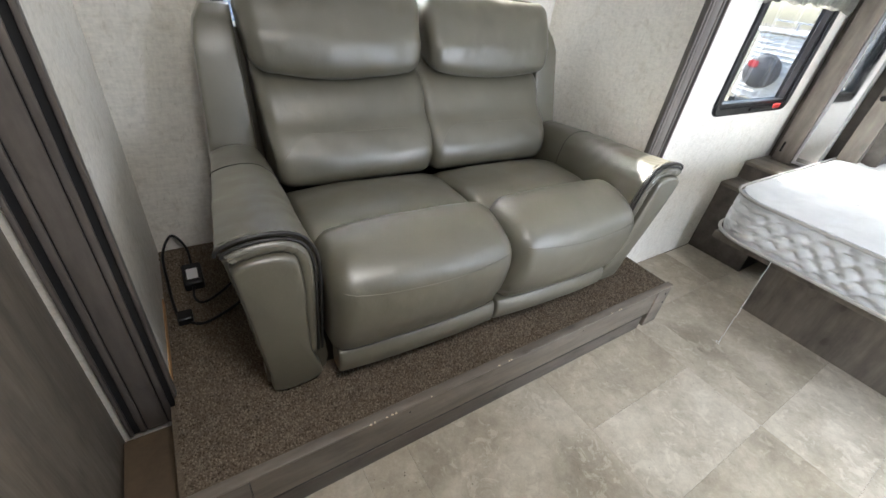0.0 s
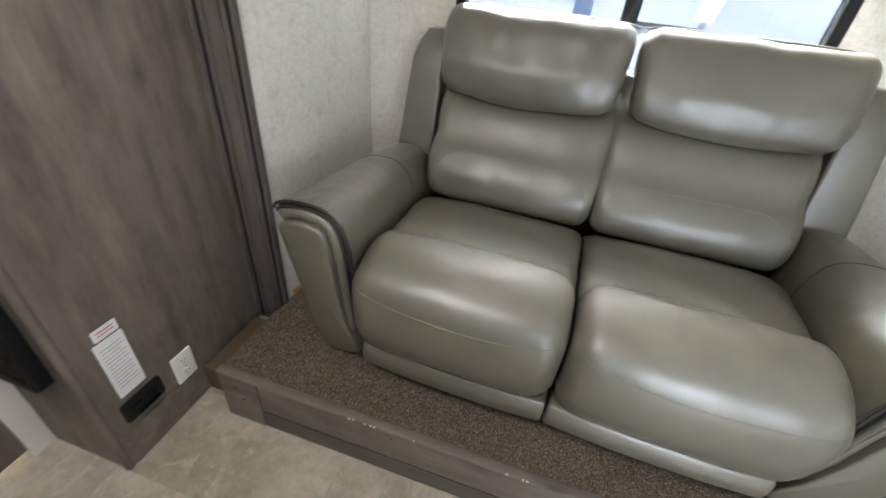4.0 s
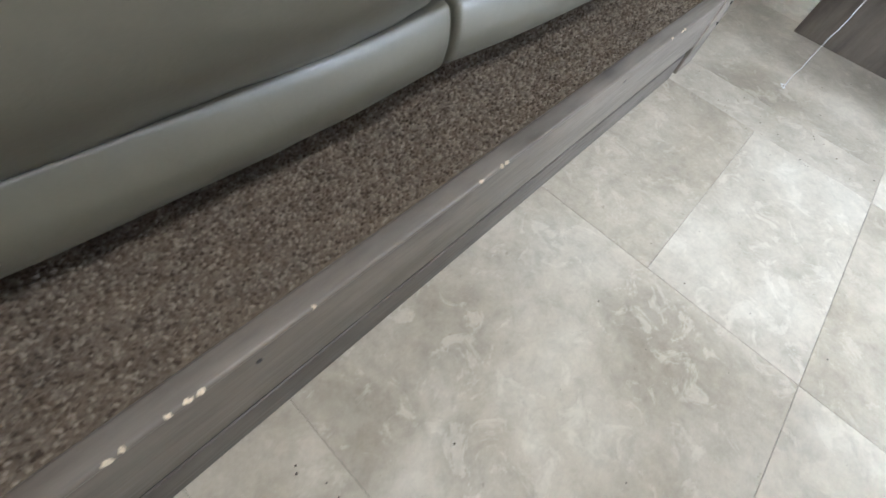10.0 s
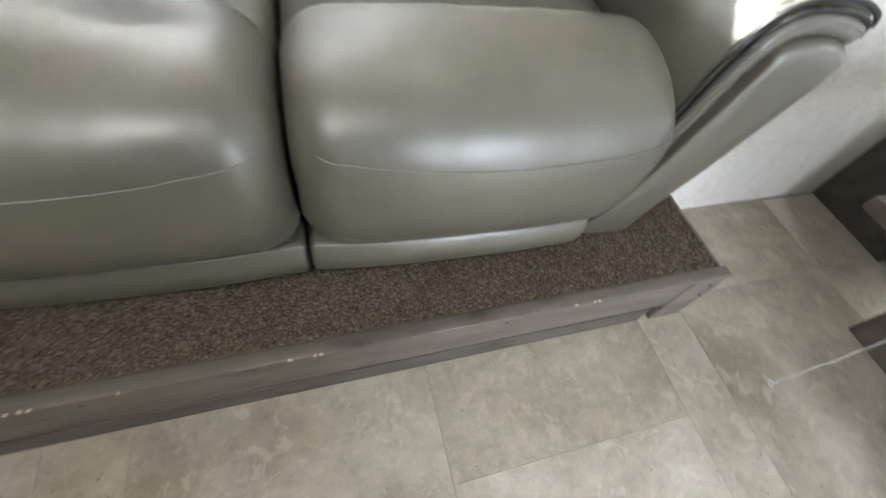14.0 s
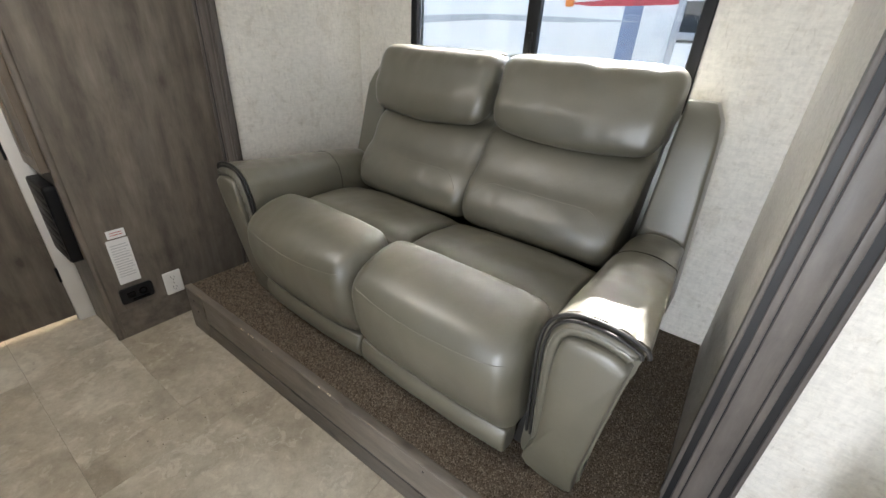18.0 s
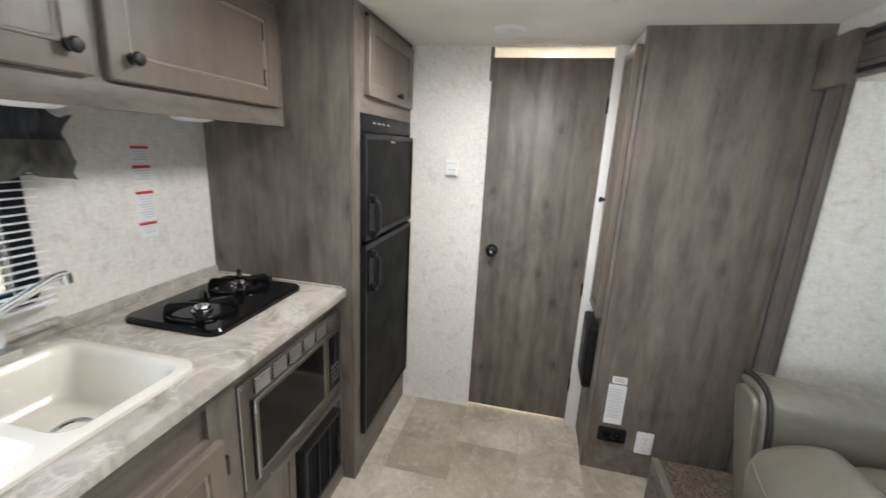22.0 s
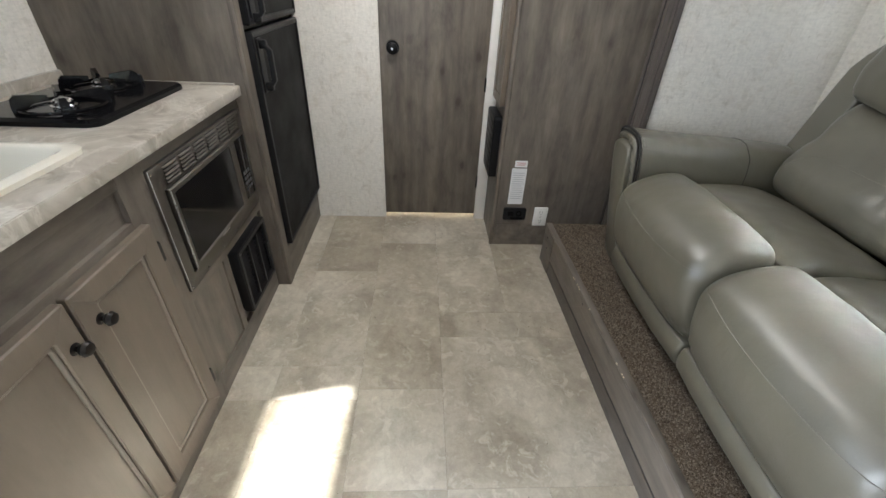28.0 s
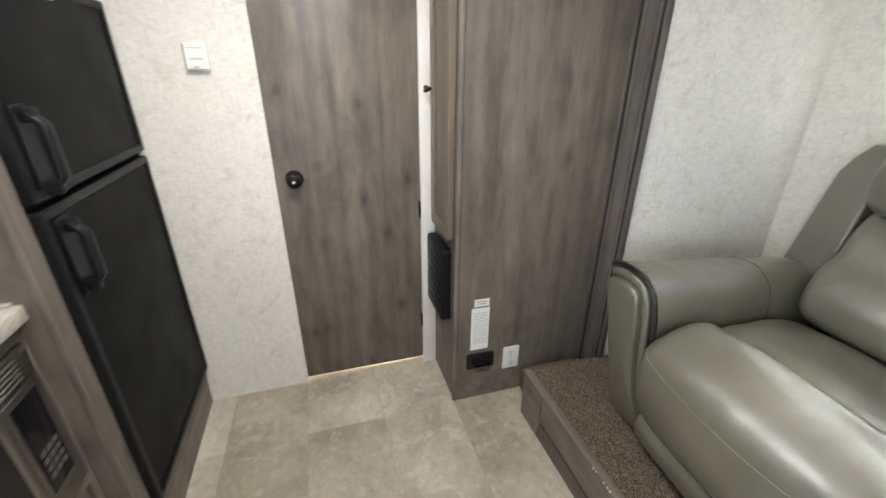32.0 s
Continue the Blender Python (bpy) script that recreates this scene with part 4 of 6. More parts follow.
power = thing("dc_outlet", -0.2, 0.622, 0.16, label="black twelve-volt and television socket plate", category="socket")
part("plate", slab("x", 0.56, 0.686, 0.162, 0.236, -0.2, -0.1905, 0.012, 0.003), BLACK, power)
part("port", lathe([(0.0, -0.006), (0.008, -0.005), (0.012, 0.004), (0.015, 0.004), (0.016, 0.0)], -0.1905, 0.645, 18, "x", 0.203), BLACK_GLOSS, power)
part("port", slab("x", 0.585, 0.615, 0.190, 0.214, -0.191, -0.184, 0.004, 0.002), BLACK_GLOSS, power)
part("flap", box(-0.1905, -0.182, 0.60, 0.665, 0.172, 0.180, 0.002), BLACK_GLOSS, power)

outlet = thing("mains_outlet", -0.2, 0.772, 0.13, label="white double mains outlet on the closet panel", category="outlet")
part("plate", slab("x", 0.731, 0.806, 0.126, 0.240, -0.2, -0.1945, 0.006, 0.003), WHITE_PLASTIC, outlet)
for z in (0.157, 0.209):
    f = part("socket_face", slab("x", 0.752, 0.785, z - 0.017, z + 0.017, -0.1946, -0.1925, 0.012, 0.001), WHITE_PLASTIC, outlet)
    for y, h in ((0.762, 0.009), (0.775, 0.007)):
        part("slot", box(-0.1927, -0.1921, y - 0.001, y + 0.001, z - 0.001, z + h), BLACK, f)
    part("slot", cyl((-0.1927, 0.7685, z - 0.009), (-0.1921, 0.7685, z - 0.009), 0.0024, n=10), BLACK, f)
part("screw", screwhead(-0.1925, 0.7685, 0.183, "x"), CHROME, outlet)

# ---- bathroom door and what is behind it ----
door = thing("bathroom_door", W - 0.02, 0.17, 0.03, label="closed grey wood-grain bathroom door with round black knob", category="door", kind="structure")
part("leaf", box(W - 0.034, W + 0.004, -0.1035, 0.4435, 0.034, 1.906, 0.002), WOOD, door)
kn = part("knob", lathe([(0.0, 0.052), (0.018, 0.051), (0.026, 0.044), (0.027, 0.034), (0.019, 0.024), (0.012, 0.018), (0.012, 0.008), (0.031, 0.006), (0.033, 0.001), (0.033, 0.0)], W + 0.004, -0.038, 28, "x", 0.962), BLACK, door, "round black door knob")
part("key_slot", cyl((W + 0.054, -0.038, 0.962), (W + 0.0575, -0.038, 0.962), 0.006, n=12), CHROME, kn)
part("latch", box(W - 0.02, W + 0.003, -0.0985, -0.094, 0.945, 0.98, 0.001), CHROME, door)
for z in (0.25, 0.80, 1.70):
    part("hinge", cyl((W + 0.006, 0.441, z - 0.035), (W + 0.006, 0.441, z + 0.035), 0.005, n=10), BLACK, door)
structure("trim_door", box(W + 0.0005, W + 0.011, 0.446, 0.507, 0.0, H - 0.002, 0.002), WALL_WHITE, "white door jamb strip", "trim")
structure("trim_door_top", box(W - 0.03, W + 0.006, -0.115, -0.1, 1.80, 1.952), WOOD, "short grey jamb end", "trim")
thermo = thing("thermostat", W, -0.275, 1.335, label="small white wall thermostat with slide controls", category="thermostat")
part("body", slab("x", -0.309, -0.241, 1.334, 1.416, W, W + 0.022, 0.007, 0.005), WHITE_PLASTIC, thermo)
part("slot", box(W + 0.021, W + 0.0226, -0.298, -0.252, 1.398, 1.401), INK, thermo)
part("slot", box(W + 0.021, W + 0.0226, -0.294, -0.256, 1.366, 1.370), INK, thermo)
part("slider", box(W + 0.021, W + 0.026, -0.285, -0.268, 1.345, 1.352, 0.001), WHITE_PLASTIC, thermo)

BATHLAMP = bpy.data.materials.new("bath_lamp_glow")
BATHLAMP.use_nodes = True
bl = BATHLAMP.node_tree.nodes["Principled BSDF"]
bl.inputs["Emission Color"].default_value = (1.0, 0.86, 0.66, 1)
bl.inputs["Emission Strength"].default_value = 34.0
lamp = thing("bathroom_ceiling_lamp", -1.0, 0.2, H - 0.04, label="lit round lamp on the bathroom ceiling", category="lamp")
part("diffuser", lathe([(0.0, -0.035), (0.06, -0.032), (0.10, -0.018), (0.12, 0.0)], -1.0, 0.2, 24, "z", H - 0.004), BATHLAMP, lamp)
part("rim", lathe([(0.118, 0.0), (0.135, -0.012), (0.14, 0.0)], -1.0, 0.2, 24, "z", H - 0.001), WHITE_PLASTIC, lamp)

# ---- tall refrigerator cabinet ----
FX0, FX1, FY = W + 0.001, 0.184, -0.508
tall = thing("refrigerator_cabinet", -0.16, -0.83, 0, label="tall grey wood-grain cabinet around the refrigerator", category="cabinet", kind="structure")
part("side_panel", box(FX1 - 0.016, FX1, S + 0.001, FY - 0.018, 0.0, H - 0.001), WOOD, tall)
part("face_post", box(0.130, FX1 - 0.001, FY - 0.018, FY, 0.0, H - 0.001, 0.0), WOOD, tall)
part("corner_bead", tube([(FX1 - 0.012, FY - 0.012, 0.0), (FX1 - 0.012, FY - 0.012, H - 0.001)], 0.0125, 14), WOOD, tall)
part("face_post", box(FX0, -0.487, FY - 0.018, FY - 0.002, 0.19, H - 0.001), WOOD, tall)
part("toe_board", box(FX0, 0.130, FY - 0.018, FY - 0.002, 0.0, 0.185), WOOD_X, tall)
part("head_rail", box(FX0 + 0.013, 0.130, FY - 0.018, FY - 0.002, 1.592, H - 0.001), WOOD_X, tall)
ud = part("upper_door", box(-0.455, 0.085, FY - 0.002, FY + 0.012, 1.655, 1.925, 0.003), DOORWOOD, tall)
part("door_frame", ring("y", -0.457, 0.087, 1.653, 1.927, FY + 0.010, FY + 0.021, 0.052, 0.004, 3, 0.003), DOORWOOD, ud)
part("knob", lathe([(0.0, 0.028), (0.011, 0.026), (0.014, 0.019), (0.008, 0.010), (0.006, 0.0)], -0.24, FY + 0.020, 18, "y", 1.690), BRONZE, ud, "round dark knob")
for x in (-0.44, 0.07):
    part("hinge", box(x - 0.012, x + 0.012, FY - 0.0015, FY + 0.006, 1.928, 1.940, 0.001), BRONZE, ud)

fridge = thing("refrigerator", -0.18, -0.8, 0.19, label="black two-door absorption refrigerator built into the cabinet", category="refrigerator")
part("case", box(-0.486, 0.129, S + 0.02, FY - 0.012, 0.187, 1.590), BLACK, fridge)
part("control_panel", box(-0.486, 0.129, FY - 0.012, FY + 0.004, 1.522, 1.590, 0.003), BLACK, fridge)
for k, x in enumerate((-0.16, -0.10, -0.05, 0.0)):
    part("button", slab("y", x - 0.014, x + 0.014, 1.556, 1.562, FY + 0.004, FY + 0.0055, 0.002), INK, fridge)
for name, z0, z1 in (("freezer_door", 1.094, 1.516), ("main_door", 0.195, 1.078)):
    d = part(name, ring("y", -0.484, 0.127, z0, z1, FY - 0.010, FY + 0.022, 0.022, 0.008, 4, 0.004), BLACK, fridge)
    part("door_panel", box(-0.464, 0.107, FY - 0.008, FY + 0.016, z0 + 0.02, z1 - 0.02), FRIDGE, d)
    hz0, hz1 = (1.10, 1.275) if z0 > 1 else (0.868, 1.045)
    grip = []
    for t in range(13):
        f = t / 12
        z = hz0 + 0.008 + (hz1 - hz0 - 0.016) * f
        out = FY + 0.052 - 0.026 * max(0.0, abs(2 * f - 1) - 0.72) / 0.28
        grip.append([(0.062 + a, out + b, z) for a, b in rounded(0.026, 0.018, 0.006, 3)])
    h = part("handle", join(loft(grip), box(0.050, 0.074, FY + 0.015, FY + 0.045, hz0, hz0 + 0.030, 0.004), box(0.050, 0.074, FY + 0.015, FY + 0.045, hz1 - 0.030, hz1, 0.004)), BLACK, d)
    part("handle_mount", slab("y", 0.036, 0.088, hz0 - 0.006, hz1 + 0.006, FY + 0.015, FY + 0.021, 0.010, 0.002), BLACK, h)
part("badge", slab("y", -0.215, -0.165, 1.485, 1.492, FY + 0.016, FY + 0.0175, 0.002), CHROME, fridge)

# ---- kitchen base cabinet, worktop and built-ins ----
CF = -0.565
base = thing("kitchen_base_cabinet", 0.85, -0.85, 0, label="grey wood-grain kitchen base cabinet with two doors", category="cabinet")
part("end_panel", box(1.484, 1.50, S + 0.001, CF - 0.014, 0.0, 0.874), WOOD, base)
part("corner_post", tube([(1.486, CF - 0.014, 0.0), (1.486, CF - 0.014, 0.874)], 0.014, 16), WOOD, base, "rounded corner post")
part("face_stile", box(1.455, 1.486, CF - 0.016, CF, 0.0, 0.874), WOOD, base)
part("face_stile", box(0.797, 0.895, CF - 0.016, CF, 0.0, 0.874), WOOD, base)
part("top_rail", box(0.186, 1.455, CF - 0.016, CF - 0.001, 0.838, 0.874), WOOD_X, base)
part("mid_rail", box(0.895, 1.455, CF - 0.016, CF - 0.001, 0.715, 0.752), WOOD_X, base)
part("bottom_rail", box(0.186, 1.455, CF - 0.016, CF - 0.001, 0.0, 0.092), WOOD_X, base)
part("centre_stile", box(1.135, 1.16, CF - 0.017, CF - 0.002, 0.092, 0.715), WOOD, base)
part("false_drawer_panel", box(0.893, 1.457, CF - 0.030, CF - 0.014, 0.745, 0.850), WOOD_X, base, "recessed blank drawer panel")
part("inner_panel", box(0.893, 1.457, CF - 0.04, CF - 0.03, 0.09, 0.72), WOOD_DARK, base)
part("lower_panel", box(0.565, 0.799, CF - 0.022, CF - 0.008, 0.090, 0.44), WOOD, base)
part("face_stile", box(0.186, 0.206, CF - 0.016, CF - 0.001, 0.092, 0.838), WOOD, base)
part("face_stile", box(0.545, 0.578, CF - 0.016, CF - 0.001, 0.092, 0.42), WOOD, base)
part("mid_rail", box(0.206, 0.797, CF - 0.016, CF - 0.001, 0.42, 0.460), WOOD_X, base)
part("grille_back_panel", box(0.206, 0.546, CF - 0.026, CF - 0.016, 0.09, 0.42), WOOD, base)


def panel_door(x0, x1, z0, z1, y, parent, knob_x, knob_z, hinge_x):
    """A framed door facing +y: rails and stiles round a sunk panel with a pale bevel, a knob and two hinges."""
    d = part("door", box(x0 + 0.045, x1 - 0.045, y, y + 0.009, z0 + 0.045, z1 - 0.045), DOORWOOD, parent)
    part("door_frame", ring("y", x0, x1, z0, z1, y, y + 0.020, 0.054, 0.004, 3, 0.003), DOORWOOD, d)
    part("bevel", ring("y", x0 + 0.053, x1 - 0.053, z0 + 0.053, z1 - 0.053, y + 0.008, y + 0.0145, 0.010, 0.004, 3, 0.003), BEVEL, d, "pale inner bevel")
    k = part("knob", lathe([(0.0, 0.030), (0.012, 0.028), (0.016, 0.021), (0.012, 0.013), (0.006, 0.008), (0.006, 0.002), (0.013, 0.0)], knob_x, y + 0.020, 20, "y", knob_z), BRONZE, d, "round dark knob")
    for z in (z0 + 0.09, z1 - 0.09):
        part("hinge", slab("y", hinge_x - 0.012, hinge_x + 0.012, z - 0.03, z + 0.03, y - 0.001, y + 0.013, 0.006, 0.003), BRONZE, d)
    return d


BEVEL = plain("bevel_edge", (0.24, 0.21, 0.175), 0.45)
panel_door(1.157, 1.474, 0.075, 0.735, CF, base, 1.184, 0.642, 1.484)
panel_door(0.868, 1.149, 0.075, 0.735, CF, base, 1.106, 0.648, 0.860)

top = thing("worktop", 0.86, -0.84, 0.874, label="cream marbled laminate worktop with a rounded corner", category="worktop")
out = []
for k in range(9):
    a = radians(90 * k / 8)
    out.append((1.545 - 0.06 + 0.06 * math.cos(a), -0.545 - 0.06 + 0.06 * math.sin(a)))
edge = [(0.186, S + 0.002), (1.545, S + 0.002)] + out + [(0.186, -0.545)]


def plate_with_hole(outer, x0, x1, y0, y1, z0, z1):
    bm = bmesh.new()
    for z, flip in ((z0, True), (z1, False)):
        o = [bm.verts.new((x, y, z)) for x, y in outer]
        h = [bm.verts.new((x, y, z)) for x, y in ((x0, y0), (x1, y0), (x1, y1), (x0, y1))]
        oe = [bm.edges.new((o[i], o[(i + 1) % len(o)])) for i in range(len(o))]
        he = [bm.edges.new((h[i], h[(i + 1) % 4])) for i in range(4)]
        bmesh.ops.triangle_fill(bm, use_beauty=True, edges=oe + he)
        if flip:
            low = (o, h)
        else:
            for a, b in ((low[0], o), (low[1], h)):
                for i in range(len(a)):
                    j = (i + 1) % len(a)
                    bm.faces.new((a[i], a[j], b[j], b[i]))
    return bm


part("slab", plate_with_hole(edge, 0.845, 1.454, -1.053, -0.642, 0.876, 0.9105), COUNTER, top)
part("front_edge", box(0.1865, 1.484, -0.5455, -0.5415, 0.8775, 0.9095, 0.0015), COUNTER, top, "flat laminate front edge")
part("upstand", box(0.19, 1.515, S + 0.001, S + 0.018, 0.9105, 0.945, 0.003), COUNTER, top, "low laminate upstand")
part("upstand", box(0.1845, 0.196, -1.13, -0.558, 0.9105, 0.918, 0.002), COUNTER, top, "thin edge bead against the tall cabinet")

sink = thing("double_sink", 1.14, -0.85, 0.76, label="cream plastic double-bowl sink set into the worktop", category="sink")


def bowl(x0, x1, y0, y1, z_rim, depth, r=0.05):
    cx, cy = (x0 + x1) / 2, (y0 + y1) / 2
    secs = []
    for s, z, rr in ((0.0, 0.0, r), (0.004, -0.0015, r), (0.010, -0.007, r), (0.016, -0.02, r), (0.03, -depth * 0.6, r), (0.045, -depth * 0.9, r), (0.065, -depth * 0.985, r * 0.9), (0.10, -depth, r * 0.6)):
        secs.append([(cx + a, cy + b, z_rim + z) for a, b in rounded(x1 - x0 - 2 * s, y1 - y0 - 2 * s, rr, 6)])
    bm = loft(secs, caps=False)
    bm.verts.ensure_lookup_table()
    n = len(secs[0])
    bm.faces.new([bm.verts[len(bm.verts) - n + i] for i in range(n)])
    return bm


RIM = 0.924
part("bowl", bowl(1.160, 1.446, -1.035, -0.648, RIM, 0.16), SINK, sink, "large bowl")
part("bowl", bowl(0.854, 1.134, -1.035, -0.648, RIM, 0.13), SINK, sink, "smaller bowl")


def sink_deck():
    bm = bmesh.new()
    o2, o1 = rounded(0.636, 0.470, 0.055, 6), rounded(0.619, 0.453, 0.05, 6)
    cx, cy = 1.150, -0.857
    ring0 = [bm.verts.new((cx + a, cy + b, 0.911)) for a, b in o2]
    ring1 = [bm.verts.new((cx + a, cy + b, RIM - 0.003)) for a, b in o2]
    ring2 = [bm.verts.new((cx + a, cy + b, RIM)) for a, b in o1]
    n = len(ring0)
    for a, b in ((ring0, ring1), (ring1, ring2)):
        for i in range(n):
            bm.faces.new((a[i], a[(i + 1) % n], b[(i + 1) % n], b[i]))
    edges = [bm.edges.get((ring2[i], ring2[(i + 1) % n])) for i in range(n)]
    for x0, x1 in ((1.160, 1.446), (0.854, 1.134)):
        h = [bm.verts.new(((x0 + x1) / 2 + a, -0.8415 + b, RIM)) for a, b in rounded(x1 - x0, 0.387, 0.05, 6)]
        edges += [bm.edges.new((h[i], h[(i + 1) % len(h)])) for i in range(len(h))]
    bmesh.ops.triangle_fill(bm, use_beauty=True, edges=edges)
    return bm


part("deck", sink_deck(), SINK, sink)
for x, z in ((1.303, RIM - 0.1595), (0.994, RIM - 0.1295)):
    part("drain", lathe([(0.0, -0.006), (0.02, -0.005), (0.03, 0.001), (0.04, 0.003), (0.044, 0.0)], x, -0.85, 24, "z", z), CHROME, sink, "chrome drain")

tap = thing("kitchen_faucet", 1.08, -1.075, RIM, label="chrome two-handle faucet with clear acrylic knobs", category="faucet")
part("deck_plate", slab("z", 0.945, 1.215, -1.108, -1.034, RIM - 0.0005, RIM + 0.030, 0.006, 0.004), CHROME, tap)
for x in (0.985, 1.178):
    hd2 = part("handle_base", lathe([(0.020, 0.0), (0.018, 0.012), (0.012, 0.02), (0.010, 0.045), (0.0, 0.045)], x, -1.075, 20, "z", RIM + 0.021), CHROME, tap)
    flute = []
    for h, r in ((0.010, 0.018), (0.014, 0.025), (0.030, 0.028), (0.048, 0.029), (0.058, 0.026), (0.062, 0.018)):
        flute.append([(x + r * (1 + 0.06 * math.cos(8 * a)) * math.cos(a), -1.075 + r * (1 + 0.06 * math.cos(8 * a)) * math.sin(a), RIM + 0.021 + h) for a in [2 * math.pi * k / 32 for k in range(32)]])
    part("handle_knob", loft(flute), ACRYLIC, hd2, "clear faceted acrylic knob")
part("spout_base", lathe([(0.026, 0.0), (0.022, 0.015), (0.018, 0.03), (0.018, 0.055), (0.013, 0.066), (0.0, 0.068)], 1.08, -1.075, 22, "z", RIM + 0.02), CHROME, tap)
sp = part("spout", tube(smooth_line([(1.08, -1.075, RIM + 0.066), (1.055, -1.068, RIM + 0.082), (0.98, -1.045, RIM + 0.125), (0.90, -1.02, RIM + 0.170), (0.865, -1.009, RIM + 0.188), (0.845, -1.003, RIM + 0.190)], 26), 0.0115, 14), CHROME, tap)
part("aerator", cyl((0.848, -1.004, RIM + 0.193), (0.846, -1.003, RIM + 0.166), 0.013, n=16), CHROME, sp)

cook = thing("gas_cooktop", 0.46, -0.88, 0.911, label="black enamel two-burner gas cooktop", category="cooktop")
part("tray", slab("z", 0.240, 0.700, -1.045, -0.700, 0.9106, 0.930, 0.035, 0.008), BLACK_GLOSS, cook)
def grate_finger(x, y, a):
    """A cast finger: a foot out on the tray, a blade rising towards the burner."""
    c, w = Vector((math.cos(a), math.sin(a), 0)), Vector((-math.sin(a), math.cos(a), 0))
    at = Vector((x, y, 0))
    secs = []
    for d, lo, hi, half in ((0.104, 0.930, 0.944, 0.015), (0.100, 0.930, 0.962, 0.013), (0.090, 0.932, 0.971, 0.010), (0.060, 0.947, 0.969, 0.0075), (0.026, 0.954, 0.965, 0.006)):
        p = at + c * d
        secs.append([p + w * half + Vector((0, 0, lo)), p - w * half + Vector((0, 0, lo)), p - w * half * 0.7 + Vector((0, 0, hi)), p + w * half * 0.7 + Vector((0, 0, hi))])
    return loft(secs)


for x, y in ((0.585, -0.85), (0.35, -0.90)):
    bn = part("burner", lathe([(0.0, 0.020), (0.020, 0.020), (0.024, 0.016), (0.0245, 0.008), (0.030, 0.006), (0.031, 0.0)], x, y, 24, "z", 0.930), CHROME, cook, "bare metal burner")
    part("cap", lathe([(0.0, 0.005), (0.014, 0.004), (0.017, 0.0)], x, y, 20, "z", 0.949), STEEL, bn)
    part("grate_foot", tube([(x + 0.094 * math.cos(radians(a)), y + 0.094 * math.sin(radians(a)), 0.936) for a in range(0, 360, 15)], 0.0045, 6, True), BLACK_GLOSS, cook)
    for k in range(4):
        part("grate_finger", grate_finger(x, y, radians(40 + 90 * k)), BLACK_GLOSS, cook, "black grate finger")
for y in (-0.77, -0.83):
    part("control_knob", lathe([(0.016, 0.0), (0.015, 0.018), (0.012, 0.022), (0.0, 0.022)], 0.262, y - 0.07, 18, "z", 0.930), BLACK, cook)

# microwave with its surround
micro = thing("microwave_oven", 0.5, -0.7, 0.46, label="built-in dark stainless microwave with a louvred surround", category="microwave")
part("surround", ring("y", 0.207, 0.796, 0.459, 0.837, CF - 0.004, CF + 0.008, 0.042, 0.003, 3, 0.0015), STEEL, micro)
part("bright_edge", box(0.7946, 0.7966, CF + 0.0075, CF + 0.0092, 0.460, 0.836), CHROME_SATIN, micro, "bright cut edge of the surround")
part("louvre_panel", box(0.248, 0.755, CF - 0.004, CF + 0.006, 0.768, 0.797), STEEL, micro)
for k in range(6):
    x0 = 0.252 + k * 0.083
    sl = part("louvre_bank", box(x0, x0 + 0.066, CF + 0.0055, CF + 0.0086, 0.778, 0.829), LIP_BLACK, micro)
    for j in range(5):
        bm = box(x0 - 0.001, x0 + 0.067, -0.0035, 0.0035, -0.0012, 0.0012, 0.0004, 1)
        bmesh.ops.rotate(bm, cent=(0, 0, 0), matrix=Matrix.Rotation(radians(-35), 3, "X"), verts=bm.verts)
        bmesh.ops.translate(bm, vec=(0, CF + 0.0105, 0.7825 + j * 0.0103), verts=bm.verts)
        part("louvre", bm, STEEL, sl)
part("cavity", box(0.235, 0.75, -1.0, CF + 0.002, 0.495, 0.772), BLACK, micro)
md = part("oven_door", ring("y", 0.338, 0.746, 0.504, 0.768, CF + 0.002, CF + 0.0165, 0.019, 0.005, 4, 0.004), STEEL, micro)
part("oven_window", box(0.355, 0.729, CF + 0.002, CF + 0.0125, 0.521, 0.751), BLACK_GLOSS, md, "dark glass oven window")
part("badge", slab("y", 0.51, 0.565, 0.5105, 0.5165, CF + 0.0163, CF + 0.0176, 0.002), CHROME, md)
part("door_edge", box(0.7435, 0.7467, CF + 0.0150, CF + 0.0172, 0.508, 0.764), CHROME_SATIN, md, "bright door edge")
cp = part("control_panel", box(0.226, 0.335, CF + 0.002, CF + 0.0155, 0.504, 0.768, 0.004), STEEL, micro)
part("display", box(0.240, 0.322, CF + 0.0150, CF + 0.0168, 0.525, 0.752, 0.001), BLACK_GLOSS, cp)
for k in range(4):
    for j in range(3):
        part("button", box(0.252 + j * 0.021, 0.267 + j * 0.021, CF + 0.0163, CF + 0.0175, 0.556 + k * 0.02, 0.569 + k * 0.02), KEYPAD, cp)
for x, z in ((0.217, 0.825), (0.786, 0.825), (0.217, 0.472), (0.786, 0.472), (0.32, 0.468), (0.44, 0.468), (0.56, 0.468), (0.68, 0.468)):
    part("screw", screwhead(x, CF + 0.008, z, "y", 0.004), CHROME, micro)

